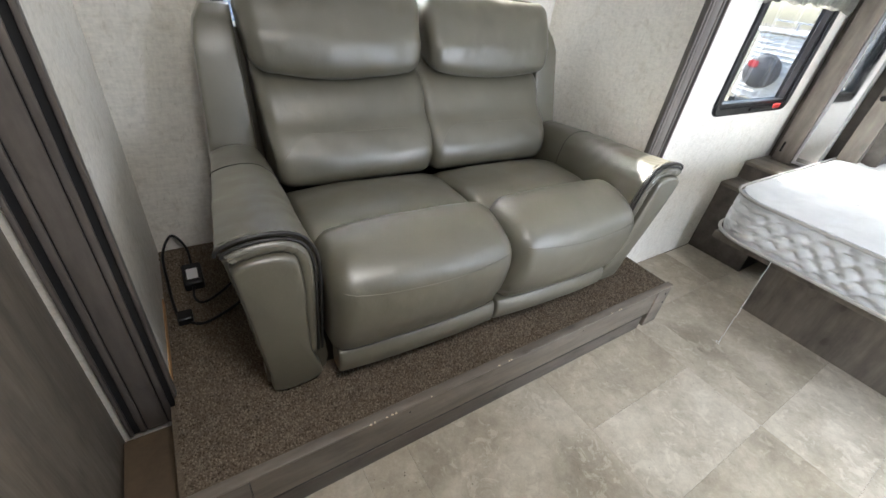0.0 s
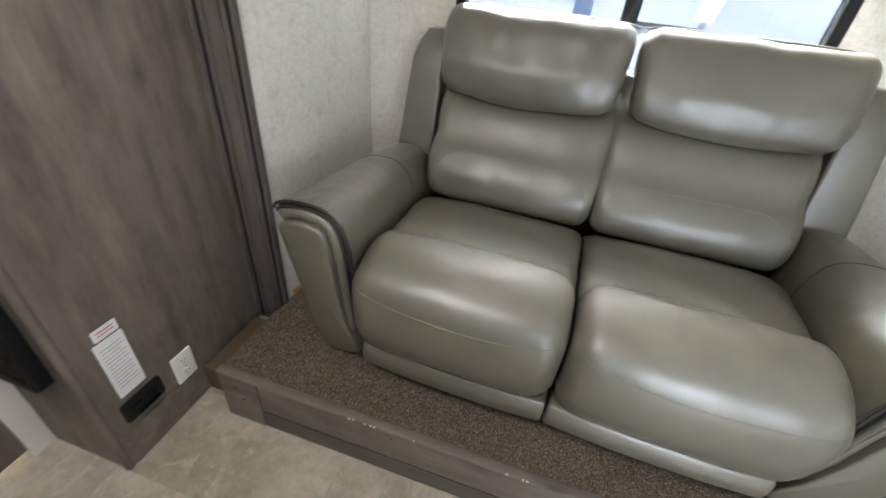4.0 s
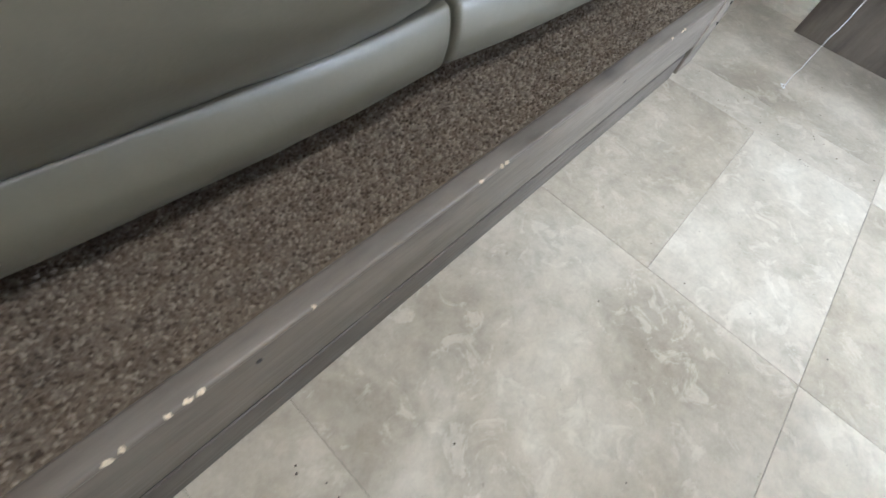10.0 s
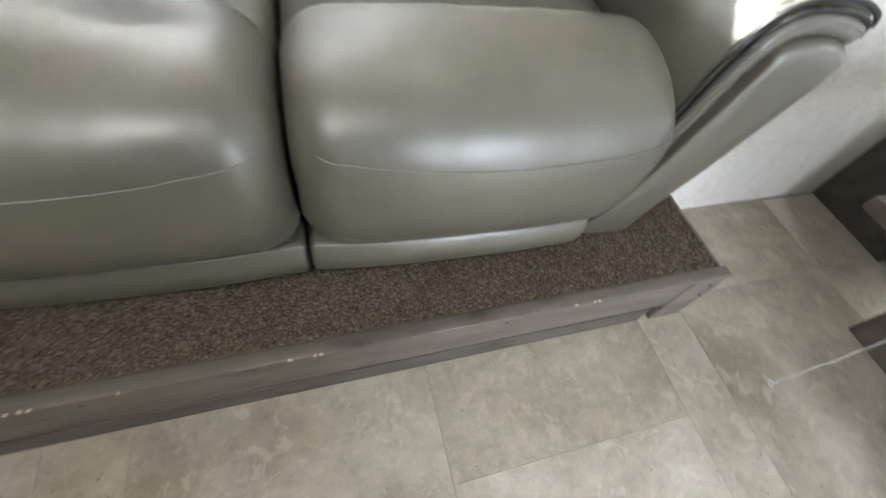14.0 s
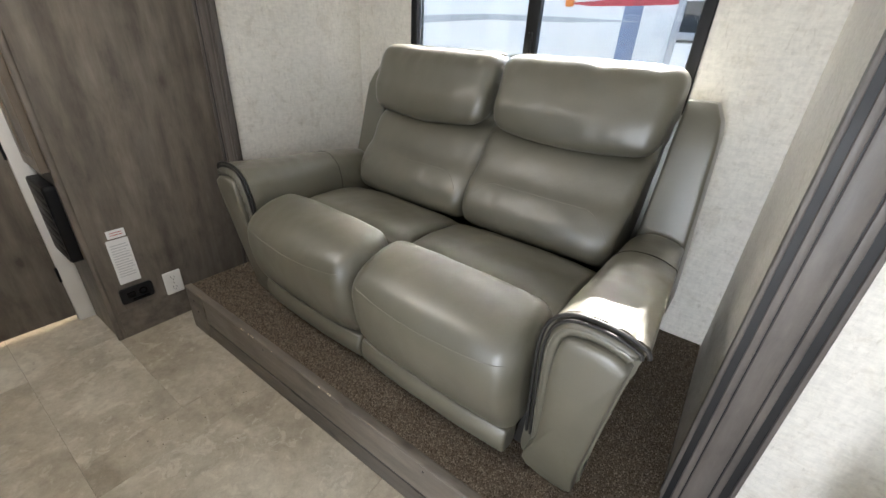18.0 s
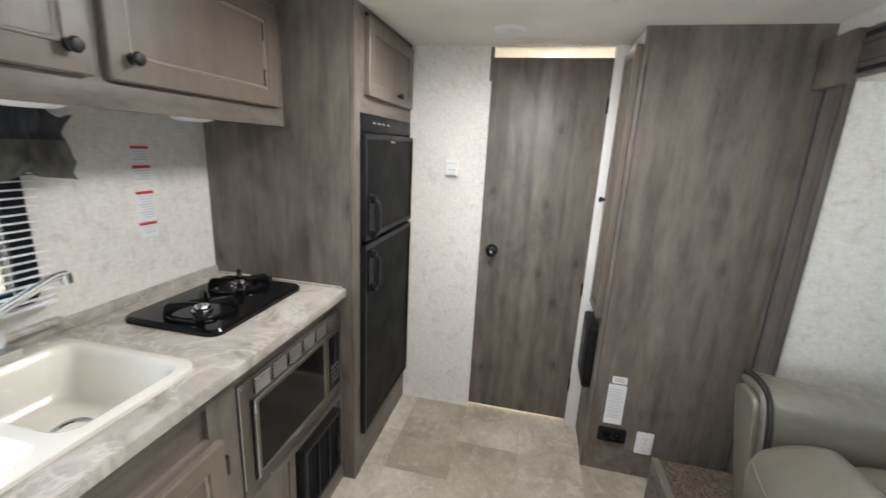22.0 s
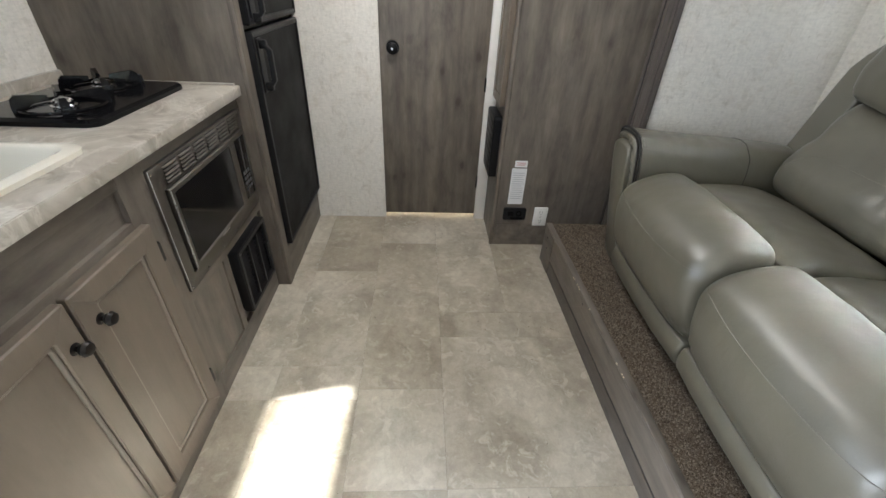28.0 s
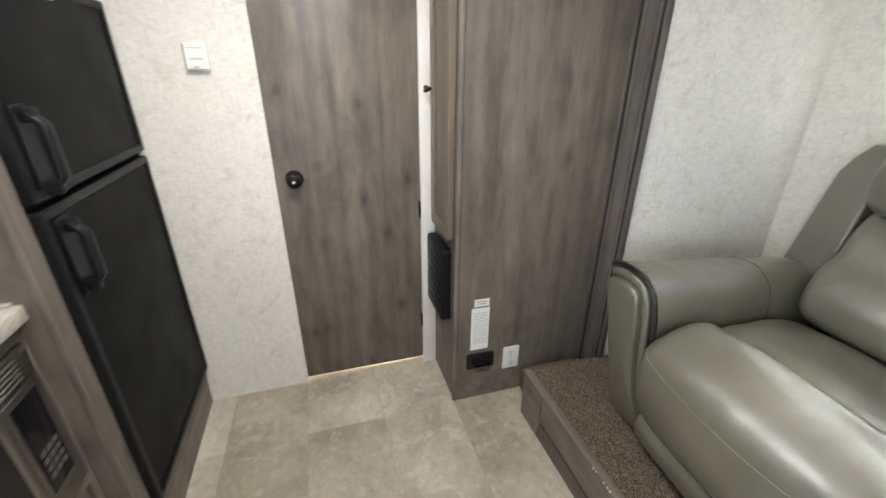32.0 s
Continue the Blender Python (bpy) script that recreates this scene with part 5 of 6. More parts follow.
vent = thing("furnace_grille", 0.4, CF, 0.14, label="black plastic furnace vent grille on the cabinet front", category="vent")
part("housing", ring("y", 0.258, 0.535, 0.140, 0.420, CF - 0.001, CF + 0.032, 0.024, 0.010, 4, 0.005), BLACK, vent)
part("backing", box(0.268, 0.525, CF - 0.014, CF + 0.004, 0.150, 0.410), LIP_BLACK, vent)
for k in range(2):
    x = 0.357 + k * 0.080
    part("divider", box(x - 0.005, x + 0.005, CF + 0.004, CF + 0.030, 0.162, 0.398, 0.002), BLACK, vent)
for k in range(12):
    z = 0.172 + k * 0.0197
    bm = box(0.280, 0.513, -0.009, 0.009, -0.0014, 0.0014)
    bmesh.ops.rotate(bm, cent=(0, 0, 0), matrix=Matrix.Rotation(radians(-38), 3, "X"), verts=bm.verts)
    bmesh.ops.translate(bm, vec=(0, CF + 0.016, z), verts=bm.verts)
    part("louvre", bm, BLACK, vent)
part("latch", slab("y", 0.275, 0.300, 0.245, 0.315, CF + 0.028, CF + 0.038, 0.006, 0.003), BLACK, vent)

# ---- upper cabinets ----
UF = -0.790
upper = thing("upper_cabinet", 0.85, -0.97, 1.54, label="grey wood-grain wall cabinet with two lift-up doors", category="cabinet")
part("bottom", box(0.186, 1.512, S + 0.001, UF - 0.016, 1.541, 1.557), WOOD_X, upper)
part("face_rail", box(0.186, 1.512, UF - 0.016, UF, 1.525, 1.592, 0.002), WOOD_X, upper)
part("face_rail", box(0.186, 1.512, UF - 0.016, UF, 1.905, H - 0.001), WOOD_X, upper)
part("face_stile", box(0.186, 0.262, UF - 0.016, UF, 1.592, 1.905), WOOD, upper)
part("face_stile", box(0.822, 0.90, UF - 0.016, UF, 1.592, 1.905), WOOD, upper)
part("face_stile", box(1.44, 1.512, UF - 0.016, UF, 1.592, 1.905), WOOD, upper)
part("end_panel", box(1.496, 1.512, S + 0.001, UF - 0.016, 1.557, H - 0.001), WOOD, upper)
part("inner_panel", box(0.25, 1.45, UF - 0.03, UF - 0.018, 1.58, 1.92), WOOD_DARK, upper)
panel_door(0.236, 0.844, 1.588, 1.912, UF, upper, 0.792, 1.640, 0.29)
panel_door(0.878, 1.470, 1.588, 1.912, UF, upper, 0.925, 1.640, 1.478)
for x in (1.43, 0.94, 0.52):
    pk = thing("puck_light", x, -0.86, 1.52, label="white round under-cabinet lamp, switched off", category="lamp", group="under-cabinet lamps")
    part("body", lathe([(0.0, -0.020), (0.05, -0.019), (0.062, -0.012), (0.068, 0.0)], x, -0.88, 28, "z", 1.5405), WHITE_PLASTIC, pk)
    part("lens", lathe([(0.0, -0.0235), (0.04, -0.022), (0.048, -0.0185)], x, -0.88, 24, "z", 1.5405), PAPER, pk)
panel_box = thing("switch_panel", 1.512, -0.97, 1.6, label="white wall switch box on the wall cabinet end", category="switch")
part("plate", slab("x", -1.06, -0.90, 1.565, 1.76, 1.512, 1.530, 0.008, 0.004), WHITE_PLASTIC, panel_box)
part("recess", slab("x", -1.03, -0.93, 1.64, 1.73, 1.530, 1.5335, 0.006, 0.002), PAPER, panel_box)
part("switch", box(1.53, 1.541, -1.0, -0.965, 1.655, 1.70, 0.003), BLACK, panel_box)

# warning stickers on the wall behind the cooktop
for i, (z1, z0, red) in enumerate(((1.436, 1.375, 1), (1.372, 1.312, 1), (1.285, 1.182, 1), (1.178, 1.125, 1))):
    st = thing("warning_sticker", 0.47, S, z0, label="white warning sticker with a red heading", category="sticker", group="warning stickers")
    part("label", slab("y", 0.436, 0.506, z0, z1, S, S + 0.0012, 0.002), PAPER, st)
    part("heading", box(0.438, 0.504, S + 0.0011, S + 0.0017, z1 - 0.012, z1 - 0.002), RED, st, "red heading bar")
    for k in range(int((z1 - z0 - 0.02) / 0.009)):
        part("print_line", box(0.443, 0.498 - 0.008 * (k % 3), S + 0.0011, S + 0.0016, z1 - 0.021 - k * 0.009, z1 - 0.0185 - k * 0.009), INK, st, "unreadable grey print")


# ---- windows ----
def window(name, plane_y, face, u0, u1, v0, v1, mullion, radius, border, label, pane):
    """A black-framed sliding window whose frame stands on the inner face of a wall; face is +1 or -1 towards the room."""
    w = thing(name, (u0 + u1) / 2, plane_y, v0, label=label, category="window", kind="structure")
    part("window_frame", ring("y", u0 - border, u1 + border, v0 - border, v1 + border, plane_y - face * 0.001, plane_y + face * 0.014, border + 0.012, radius, 7, 0.004), BLACK, w)
    part("sash", ring("y", u0 - 0.012, u1 + 0.012, v0 - 0.012, v1 + 0.012, plane_y - face * 0.045, plane_y - face * 0.002, 0.019, max(radius - border, 0.01), 6), BLACK, w)
    for a, b in ((u0 + 0.008, mullion), (mullion, u1 - 0.008)):
        p = part("pane", box(a, b, plane_y - face * 0.026, plane_y - face * 0.022, v0 + 0.006, v1 - 0.006), pane, w)
        p.visible_shadow = False
    m = part("mullion", box(mullion - 0.027, mullion + 0.027, plane_y - face * 0.04, plane_y - face * 0.006, v0, v1, 0.004), BLACK, w)
    part("latch", box(mullion - 0.010, mullion + 0.010, plane_y - face * 0.008, plane_y + face * 0.006, (v0 + v1) / 2 - 0.05, (v0 + v1) / 2 + 0.02, 0.003), BLACK, m)
    return w


window("window_slide", 1.867, -1, 0.331, 1.513, 0.955, 1.60, 0.918, 0.05, 0.026, "wide black-framed sliding window behind the loveseat", PANE)
window("window_kitchen", S, 1, 0.86, 1.422, 1.045, 1.385, 1.155, 0.06, 0.042, "black-framed sliding window over the sink", PANE_TINTED)
win_bed = thing("window_bed", 2.68, N, 0.9, label="black-framed bedroom window with a crank latch", category="window", kind="structure")
part("window_frame", ring("y", 2.275, 3.07, 0.862, 1.46, N + 0.001, N - 0.016, 0.040, 0.055, 7, 0.005), BLACK, win_bed)
part("sash", ring("y", 2.312, 3.036, 0.892, 1.434, N + 0.045, N - 0.004, 0.026, 0.03, 6), BLACK, win_bed)
p = part("pane", box(2.345, 3.005, N + 0.022, N + 0.026, 0.92, 1.405), PANE_DARK, win_bed)
p.visible_shadow = False
part("latch_bar", box(2.62, 2.88, N - 0.024, N - 0.014, 0.876, 0.892, 0.003), BLACK, win_bed)
part("latch_pull", box(2.86, 2.93, N - 0.034, N - 0.022, 0.884, 0.906, 0.004), RED, win_bed, "red emergency pull")
for x in (2.45, 2.55, 2.65, 2.75):
    part("screw", screwhead(x, N - 0.016, 0.873, "y"), CHROME, win_bed)


def valance(name, u0, u1, v0, v1, y, face, label, seed, waves, crush=1.0, flounce=None):
    """A gathered cloth strip shirred on a hidden rod: a ragged ruffle above it, a crumpled flounce below with uneven folds."""
    val = thing(name, (u0 + u1) / 2, y, v0, label=label, category="curtain")
    nu, nv = 420, 30
    rod = v1 - 0.30 * (v1 - v0)
    rows = []
    bm = bmesh.new()

    def n(a, b, c=0.0):
        return noise.noise(Vector((a, b, c + seed * 3.7)))

    for j in range(nv + 1):
        t = j / nv
        z = v1 + (v0 - v1) * t
        below, above = max(0.0, (rod - z) / (rod - v0)), max(0.0, (z - rod) / (v1 - rod))
        near = math.exp(-((z - rod) / 0.016) ** 2)
        row = []
        for i in range(nu + 1):
            s = i / nu
            end = max(0.0, 1 - min(s, 1 - s) / 0.05)
            a = s * waves + 0.9 * n(s * waves * 0.35, below * 1.6, 5) + 0.35 * n(s * waves, below * 3, 7)
            big = 1 - 2 * abs(n(a * 0.8, below * 0.8 + 0.4 * above))
            mid = n(a * 2.1, t * 1.5, 2)
            fine = n(s * waves * 5.0, t * 2.5, 4)
            puff = math.sin(min(1.0, below * 1.15) * math.pi) ** 0.7 if below > 0 else 0.0
            d = 0.016 + 0.020 * puff * (0.6 + 0.5 * n(s * waves * 0.5, 3)) + 0.010 * below + 0.014 * above * (0.5 + n(s * waves * 0.9, 8))
            d += crush * ((0.016 * (big - 0.5) + 0.014 * mid) * (0.25 + below * 0.8 + above * 0.7) + 0.005 * fine * (0.5 + near + above))
            d += 0.012 * end * (below + above)
            zz = z + above * (0.034 * n(s * waves * 0.9, 4) + 0.016 * n(s * waves * 2.6, 6)) * crush
            zz += below ** 2 * (0.012 * n(s * waves * 0.6, 9) + 0.007 * n(s * waves * 1.7, 11)) - 0.010 * end * below
            u = u0 + (u1 - u0) * s + 0.012 * below * mid + (s - 0.5) * 2 * 0.014 * end * (0.4 + n(t * 6, 2)) * (below + above)
            row.append(bm.verts.new((u, y + face * max(d, 0.006), zz)))
        rows.append(row)
    for a, b in zip(rows, rows[1:]):
        for i in range(nu):
            bm.faces.new((a[i], a[i + 1], b[i + 1], b[i]))
    if flounce:
        low = bm.copy()
        cut = rod - 0.016
        bmesh.ops.delete(low, geom=[f for f in low.faces if f.calc_center_median().z > cut], context="FACES")
        bmesh.ops.delete(bm, geom=[f for f in bm.faces if f.calc_center_median().z <= cut], context="FACES")
        part("flounce", low, flounce, val, "thin see-through lower ruffle", angle=180)
    part("header", bm, VALANCE, val, angle=180)
    part("rod", tube([(u0 + 0.004, y + face * 0.002, rod), (u1 - 0.004, y + face * 0.002, rod)], 0.003, 8), BLACK, val)
    for u in (u0 + 0.01, u1 - 0.01):
        part("bracket", box(u - 0.006, u + 0.006, min(y, y + face * 0.012), max(y, y + face * 0.012), rod - 0.008, rod + 0.008), BLACK, val)
    return val


valance("valance_slide", 0.155, 1.63, 1.553, 1.73, 1.867, -1, "charcoal gathered cloth valance over the loveseat window", 2, 22, 1.05)
valance("valance_kitchen", 0.73, 1.545, 1.352, 1.512, S + 0.03, 1, "charcoal ruffled valance with a sheer lower half over the window", 5, 16, 1.7, SHEER)
valance("valance_bed", 2.20, 3.10, 1.345, 1.53, N, -1, "charcoal ruffled cloth valance over the bedroom window", 8, 15, 1.1, SHEER)

blind = thing("venetian_blind", 1.14, S + 0.03, 1.03, label="lowered white aluminium venetian blind", category="blind")
part("headrail", box(0.80, 1.475, S + 0.018, S + 0.044, 1.402, 1.422, 0.002), ALU, blind)
n_sl = 18
bm = bmesh.new()
prof = [(-0.0105, -0.0012), (-0.005, 0.0008), (0.0, 0.0014), (0.005, 0.0008), (0.0105, -0.0012)]
secs = [[(x, a, b) for a, b in prof] + [(x, a, b - 0.0005) for a, b in prof[::-1]] for x in (0.806, 1.47)]
slat_mesh = finish("slat", loft(secs), ALU, 60)
for k in range(n_sl):
    s = new("slat", slat_mesh)
    s.parent = blind
    s.matrix_basis = Matrix.Translation(Vector((0, S + 0.032, 1.032 + k * 0.0208)) - BASE[blind.name]) @ Matrix.Rotation(radians(1.5), 4, "X")
part("bottom_rail", box(0.804, 1.472, S + 0.022, S + 0.042, 1.010, 1.020, 0.002), ALU, blind)
for x in (0.90, 1.30, 1.38):
    part("ladder_cord", tube([(x, S + 0.045, 1.018), (x, S + 0.045, 1.404)], 0.0009, 5), ALU, blind)
part("wand", tube([(1.335, S + 0.05, 1.39), (1.337, S + 0.052, 1.02), (1.338, S + 0.05, 0.965)], 0.0022, 6), CLEAR, blind)
part("sill_ledge", box(0.80, 1.50, S + 0.0185, S + 0.040, 0.9455, 0.962, 0.002), COUNTER, top, "laminate ledge under the window")

# ---- roof vent, ceiling lamp ----
rv = thing("roof_vent", 0.345, 0.015, H - 0.03, label="square roof vent glowing with daylight through its lid", category="roof vent")
part("trim_ring", ring("z", 0.135, 0.555, -0.20, 0.23, H, H - 0.018, 0.045, 0.045, 6, 0.006), WHITE_PLASTIC, rv)
for a in (box(0.168, 0.176, -0.167, 0.197, H - 0.012, H + 0.11), box(0.514, 0.522, -0.167, 0.197, H - 0.012, H + 0.11), box(0.176, 0.514, -0.167, -0.159, H - 0.012, H + 0.11), box(0.176, 0.514, 0.189, 0.197, H - 0.012, H + 0.11)):
    part("well_side", a, WHITE_PLASTIC, rv)
part("lid", slab("z", 0.15, 0.54, -0.185, 0.215, H + 0.112, H + 0.118, 0.03), LID, rv, "translucent amber-white lid")
part("crank_bar", tube([(0.18, 0.015, H + 0.06), (0.30, 0.015, H + 0.075), (0.40, 0.07, H + 0.10)], 0.006, 8), CHROME, rv)
part("crank_shaft", tube([(0.21, 0.015, H + 0.07), (0.208, 0.015, H - 0.010)], 0.004, 8), CHROME, rv)
part("crank_knob", lathe([(0.0, -0.012), (0.008, -0.010), (0.010, 0.0), (0.006, 0.01), (0.0, 0.012)], 0.208, 0.015, 14, "z", H - 0.016), BLACK, rv)
part("screen", ring("z", 0.176, 0.514, -0.159, 0.189, H + 0.03, H + 0.035, 0.012, 0.01, 4), WHITE_PLASTIC, rv)
disc = thing("ceiling_disc_light", -0.23, -0.01, H - 0.02, label="white round flush ceiling lamp, switched off", category="lamp")
part("rim", lathe([(0.0, -0.018), (0.045, -0.017), (0.058, -0.012), (0.064, 0.0)], -0.23, -0.01, 30, "z", H), WHITE_PLASTIC, disc)
part("lens", lathe([(0.0, -0.021), (0.036, -0.0205), (0.044, -0.0172)], -0.23, -0.01, 24, "z", H), PAPER, disc)

# ---- by the entry: extinguisher, handle plate ----
ext = thing("fire_extinguisher", 1.578, S + 0.05, 0.24, label="white and black fire extinguisher on a wall bracket", category="fire extinguisher")
part("cylinder", lathe([(0.0, 0.0), (0.030, 0.002), (0.038, 0.012), (0.038, 0.20), (0.034, 0.225), (0.018, 0.25), (0.014, 0.262), (0.0, 0.262)], 1.575, S + 0.055, 26, "z", 0.245), WHITE_PLASTIC, ext)
part("band", lathe([(0.0386, 0.0), (0.0396, 0.004), (0.0396, 0.040), (0.0386, 0.044)], 1.575, S + 0.055, 26, "z", 0.40), BLACK, ext)
for j in range(2):
    for k in range(5):
        a = radians(20 + 20 * k)
        part("print_bar", box(1.575 + 0.0398 * math.cos(a) - 0.003, 1.575 + 0.0398 * math.cos(a) + 0.003, S + 0.055 + 0.0398 * math.sin(a) - 0.003, S + 0.055 + 0.0398 * math.sin(a) + 0.003, 0.409 + j * 0.016, 0.417 + j * 0.016), PAPER, ext, "unreadable pale print")
hd3 = part("valve", join(cyl((1.575, S + 0.055, 0.505), (1.575, S + 0.055, 0.545), 0.014, 0.011, 16), box(1.565, 1.585, S + 0.05, S + 0.095, 0.540, 0.556, 0.004)), BLACK, ext)
part("lever", tube([(1.575, S + 0.06, 0.56), (1.575, S + 0.10, 0.548), (1.572, S + 0.125, 0.50)], 0.006, 8), BLACK, hd3)
part("lever", tube([(1.575, S + 0.06, 0.535), (1.575, S + 0.10, 0.518), (1.573, S + 0.12, 0.48)], 0.005, 8), BLACK, hd3)
part("bracket", box(1.55, 1.60, S, S + 0.02, 0.30, 0.52, 0.003), BLACK, ext)

SLATE = plain("slate_grey_plastic", (0.055, 0.062, 0.075), 0.38)
grab = thing("grab_handle", 1.51, -0.95, 0.63, label="slate grey plastic grab handle on the cabinet end", category="handle")
secs = []
for y, out, lo, hi in ((-1.105, 0.006, 0.665, 0.700), (-1.095, 0.018, 0.655, 0.706), (-1.05, 0.028, 0.645, 0.712), (-0.95, 0.034, 0.638, 0.720), (-0.83, 0.036, 0.636, 0.728), (-0.805, 0.034, 0.640, 0.728), (-0.798, 0.026, 0.646, 0.722)):
    secs.append([(1.4995, y, lo - 0.006), (1.5 + out * 0.8, y, lo), (1.5 + out, y, lo + 0.012), (1.5 + out * 0.9, y, hi - 0.010), (1.5 + out * 0.6, y, hi), (1.4995, y, hi + 0.004)])
part("grip", loft(secs), SLATE, grab, angle=30)
part("end_cap", slab("y", 1.5, 1.526, 0.648, 0.716, -0.799, -0.794, 0.006), BLACK, grab)
wl = thing("blank_wall_plate", 1.5, -0.95, 0.76, label="white blank plate on the cabinet end", category="plate")
part("plate", slab("x", -1.04, -0.876, 0.745, 0.835, 1.5, 1.508, 0.006, 0.002), WHITE_PLASTIC, wl)
part("screw", screwhead(1.508, -0.955, 0.79, "x"), CHROME, wl)

# ---- entry doorway and its open door ----
jamb = thing("entry_door_frame", 1.97, S, 0, label="aluminium entry door frame with a black seal", category="door frame", kind="structure")
ALUM = plain("mill_aluminium", (0.55, 0.56, 0.57), 0.35, 0.9, var=0.08)
for x0, x1 in ((1.628, 1.648), (2.302, 2.322)):
    part("side_jamb", box(x0, x1, S - 0.06, S + 0.012, 0.0, 1.872, 0.002), ALUM, jamb)
part("head_jamb", box(1.648, 2.302, S - 0.06, S + 0.012, 1.852, 1.872, 0.002), ALUM, jamb)
part("threshold", box(1.648, 2.302, S - 0.09, S + 0.03, -0.004, 0.012, 0.003), ALUM, jamb, "worn aluminium threshold")
part("seal", box(1.6485, 1.660, S - 0.05, S - 0.02, 0.012, 1.85, 0.003), LIP_BLACK, jamb, "black rubber seal")
edoor = thing("entry_door", 2.305, S - 0.055, -0.01, 27.5, "white entry door standing ajar with a black latch", "door", shift=False)
DOORWHITE = plain("white_door_skin", (0.42, 0.42, 0.43), 0.4, var=0.05)
part("leaf", box(-0.70, -0.012, -0.045, -0.004, 0.0, 1.85, 0.004), DOORWHITE, edoor)
part("edge_frame", ring("y", -0.705, -0.008, -0.004, 1.854, -0.048, 0.001, 0.038, 0.03, 5, 0.003), ALUM, edoor, "aluminium edge frame")
part("kick_panel", box(-0.665, -0.05, -0.004, 0.003, 0.035, 0.26, 0.002), BLACK, edoor, "black scuffed kick panel")
lt = part("latch_box", slab("y", -0.672, -0.50, 0.78, 1.02, -0.004, 0.018, 0.015, 0.005), BLACK, edoor)
part("latch_paddle", slab("y", -0.655, -0.56, 0.90, 0.985, 0.018, 0.030, 0.01, 0.004), BLACK_GLOSS, lt)
YELLOW = plain("yellow_label", (0.7, 0.5, 0.05), 0.5)
part("label", box(-0.655, -0.54, 0.018, 0.0195, 0.795, 0.84), YELLOW, lt, "yellow label")
part("label", box(-0.64, -0.60, 0.0295, 0.0315, 0.905, 0.918), RED, lt, "red mark")
part("label", box(-0.655, -0.54, 0.018, 0.0192, 0.855, 0.885), PAPER, lt, "white label")
part("mid_rail", box(-0.668, -0.05, -0.004, 0.006, 1.03, 1.045, 0.002), ALUM, edoor)
dw = part("door_window", ring("y", -0.56, -0.14, 1.18, 1.70, -0.004, 0.010, 0.04, 0.05, 6, 0.003), BLACK, edoor)
part("pane", box(-0.53, -0.17, -0.003, 0.002, 1.21, 1.67), BLACK_GLOSS, dw, "dark tinted pane")

# ---- bed end ----
bed = thing("bed", 3.0, 0.1, 0, label="bare white quilted mattress on a grey wood-grain bed box", category="bed")
part("bed_box", box(2.445, 4.09, -0.72, 0.608, 0.0, 0.44, 0.004), WOOD, bed)
part("deck", box(2.06, 4.09, -0.72, 0.78, 0.442, 0.478, 0.006), WOOD_X, bed, "bed board overhanging the box")


def mattress():
    """A rounded block whose sides carry a scalloped quilting and whose top carries large waves."""
    cx, cy = 3.07, 0.05
    L, Wd = 2.08, 1.50
    shape = rounded(L, Wd, 0.16, 14)
    dense = []
    for (a, b), (c, d) in zip(shape, shape[1:] + shape[:1]):
        k = max(1, int(math.hypot(c - a, d - b) / 0.012))
        dense += [(a + (c - a) * t / k, b + (d - b) * t / k) for t in range(k)]
    run = [0.0]
    for (a, b), (c, d) in zip(dense, dense[1:]):
        run.append(run[-1] + math.hypot(c - a, d - b))
    secs = []
    zs = [0.480 + 0.19 * k / 30 for k in range(31)]
    for z in zs:
        t = (z - 0.48) / 0.19
        sec = []
        for (a, b), s in zip(dense, run):
            r = math.hypot(a, b)
            edge = 0.014 * (1 - abs(2 * t - 1) ** 4) - 0.010
            rowi = int(t * 4.999)
            local = t * 5 - rowi
            xx = (s / 0.075 + 0.5 * (rowi % 2)) % 1.0
            arc = math.sqrt(max(0, 1 - (2 * xx - 1) ** 2))
            quilt = 0.013 * (1 - min(1.0, abs(local - 0.15 - 0.75 * arc) * 4)) if 0.03 < t < 0.97 else 0
            g = (edge - quilt) / r
            sec.append((cx + a * (1 + g), cy + b * (1 + g), z))
        secs.append(sec)
    for k in range(1, 26):
        f = 1 - k / 26
        sec = []
        for a, b in dense:
            x, y = a * f, b * f
            w = math.sin((x + 0.06 * math.sin(y * 16)) * 17) * math.sin((y + 0.05 * math.sin(x * 13)) * 15)
            quilt = -0.012 * math.exp(-(w * 4.5) ** 2)
            sec.append((cx + x, cy + y, 0.670 + 0.022 * (1 - f ** 6) + quilt * min(1, k / 3)))
        secs.append(sec)
    return loft(secs), cx, cy


mb, mcx, mcy = mattress()
mat_ob = thing("mattress", 3.07, 0.05, 0.48, label="white quilted mattress with scalloped sides", category="mattress")
mm = part("ticking", mb, TICKING, mat_ob, angle=70)
for z, r in ((0.488, 0.007), (0.666, 0.006)):
    part("binding", tube([(mcx + a * 1.0075, mcy + b * 1.0075, z) for a, b in rounded(2.08, 1.50, 0.16, 10)], r, 8, True), BINDING, mm, "woven edge binding")
thread = thing("loose_thread", 2.1, 0.5, 0.0, label="loose white thread hanging from the mattress to the floor", category="thread")
tp = smooth_line([(2.035, 0.530, 0.485), (2.040, 0.527, 0.36), (2.046, 0.524, 0.2), (2.052, 0.522, 0.08), (2.054, 0.520, 0.012), (2.050, 0.516, 0.004), (2.042, 0.522, 0.006), (2.05, 0.532, 0.010), (2.060, 0.528, 0.003), (2.066, 0.520, 0.003)], 80)
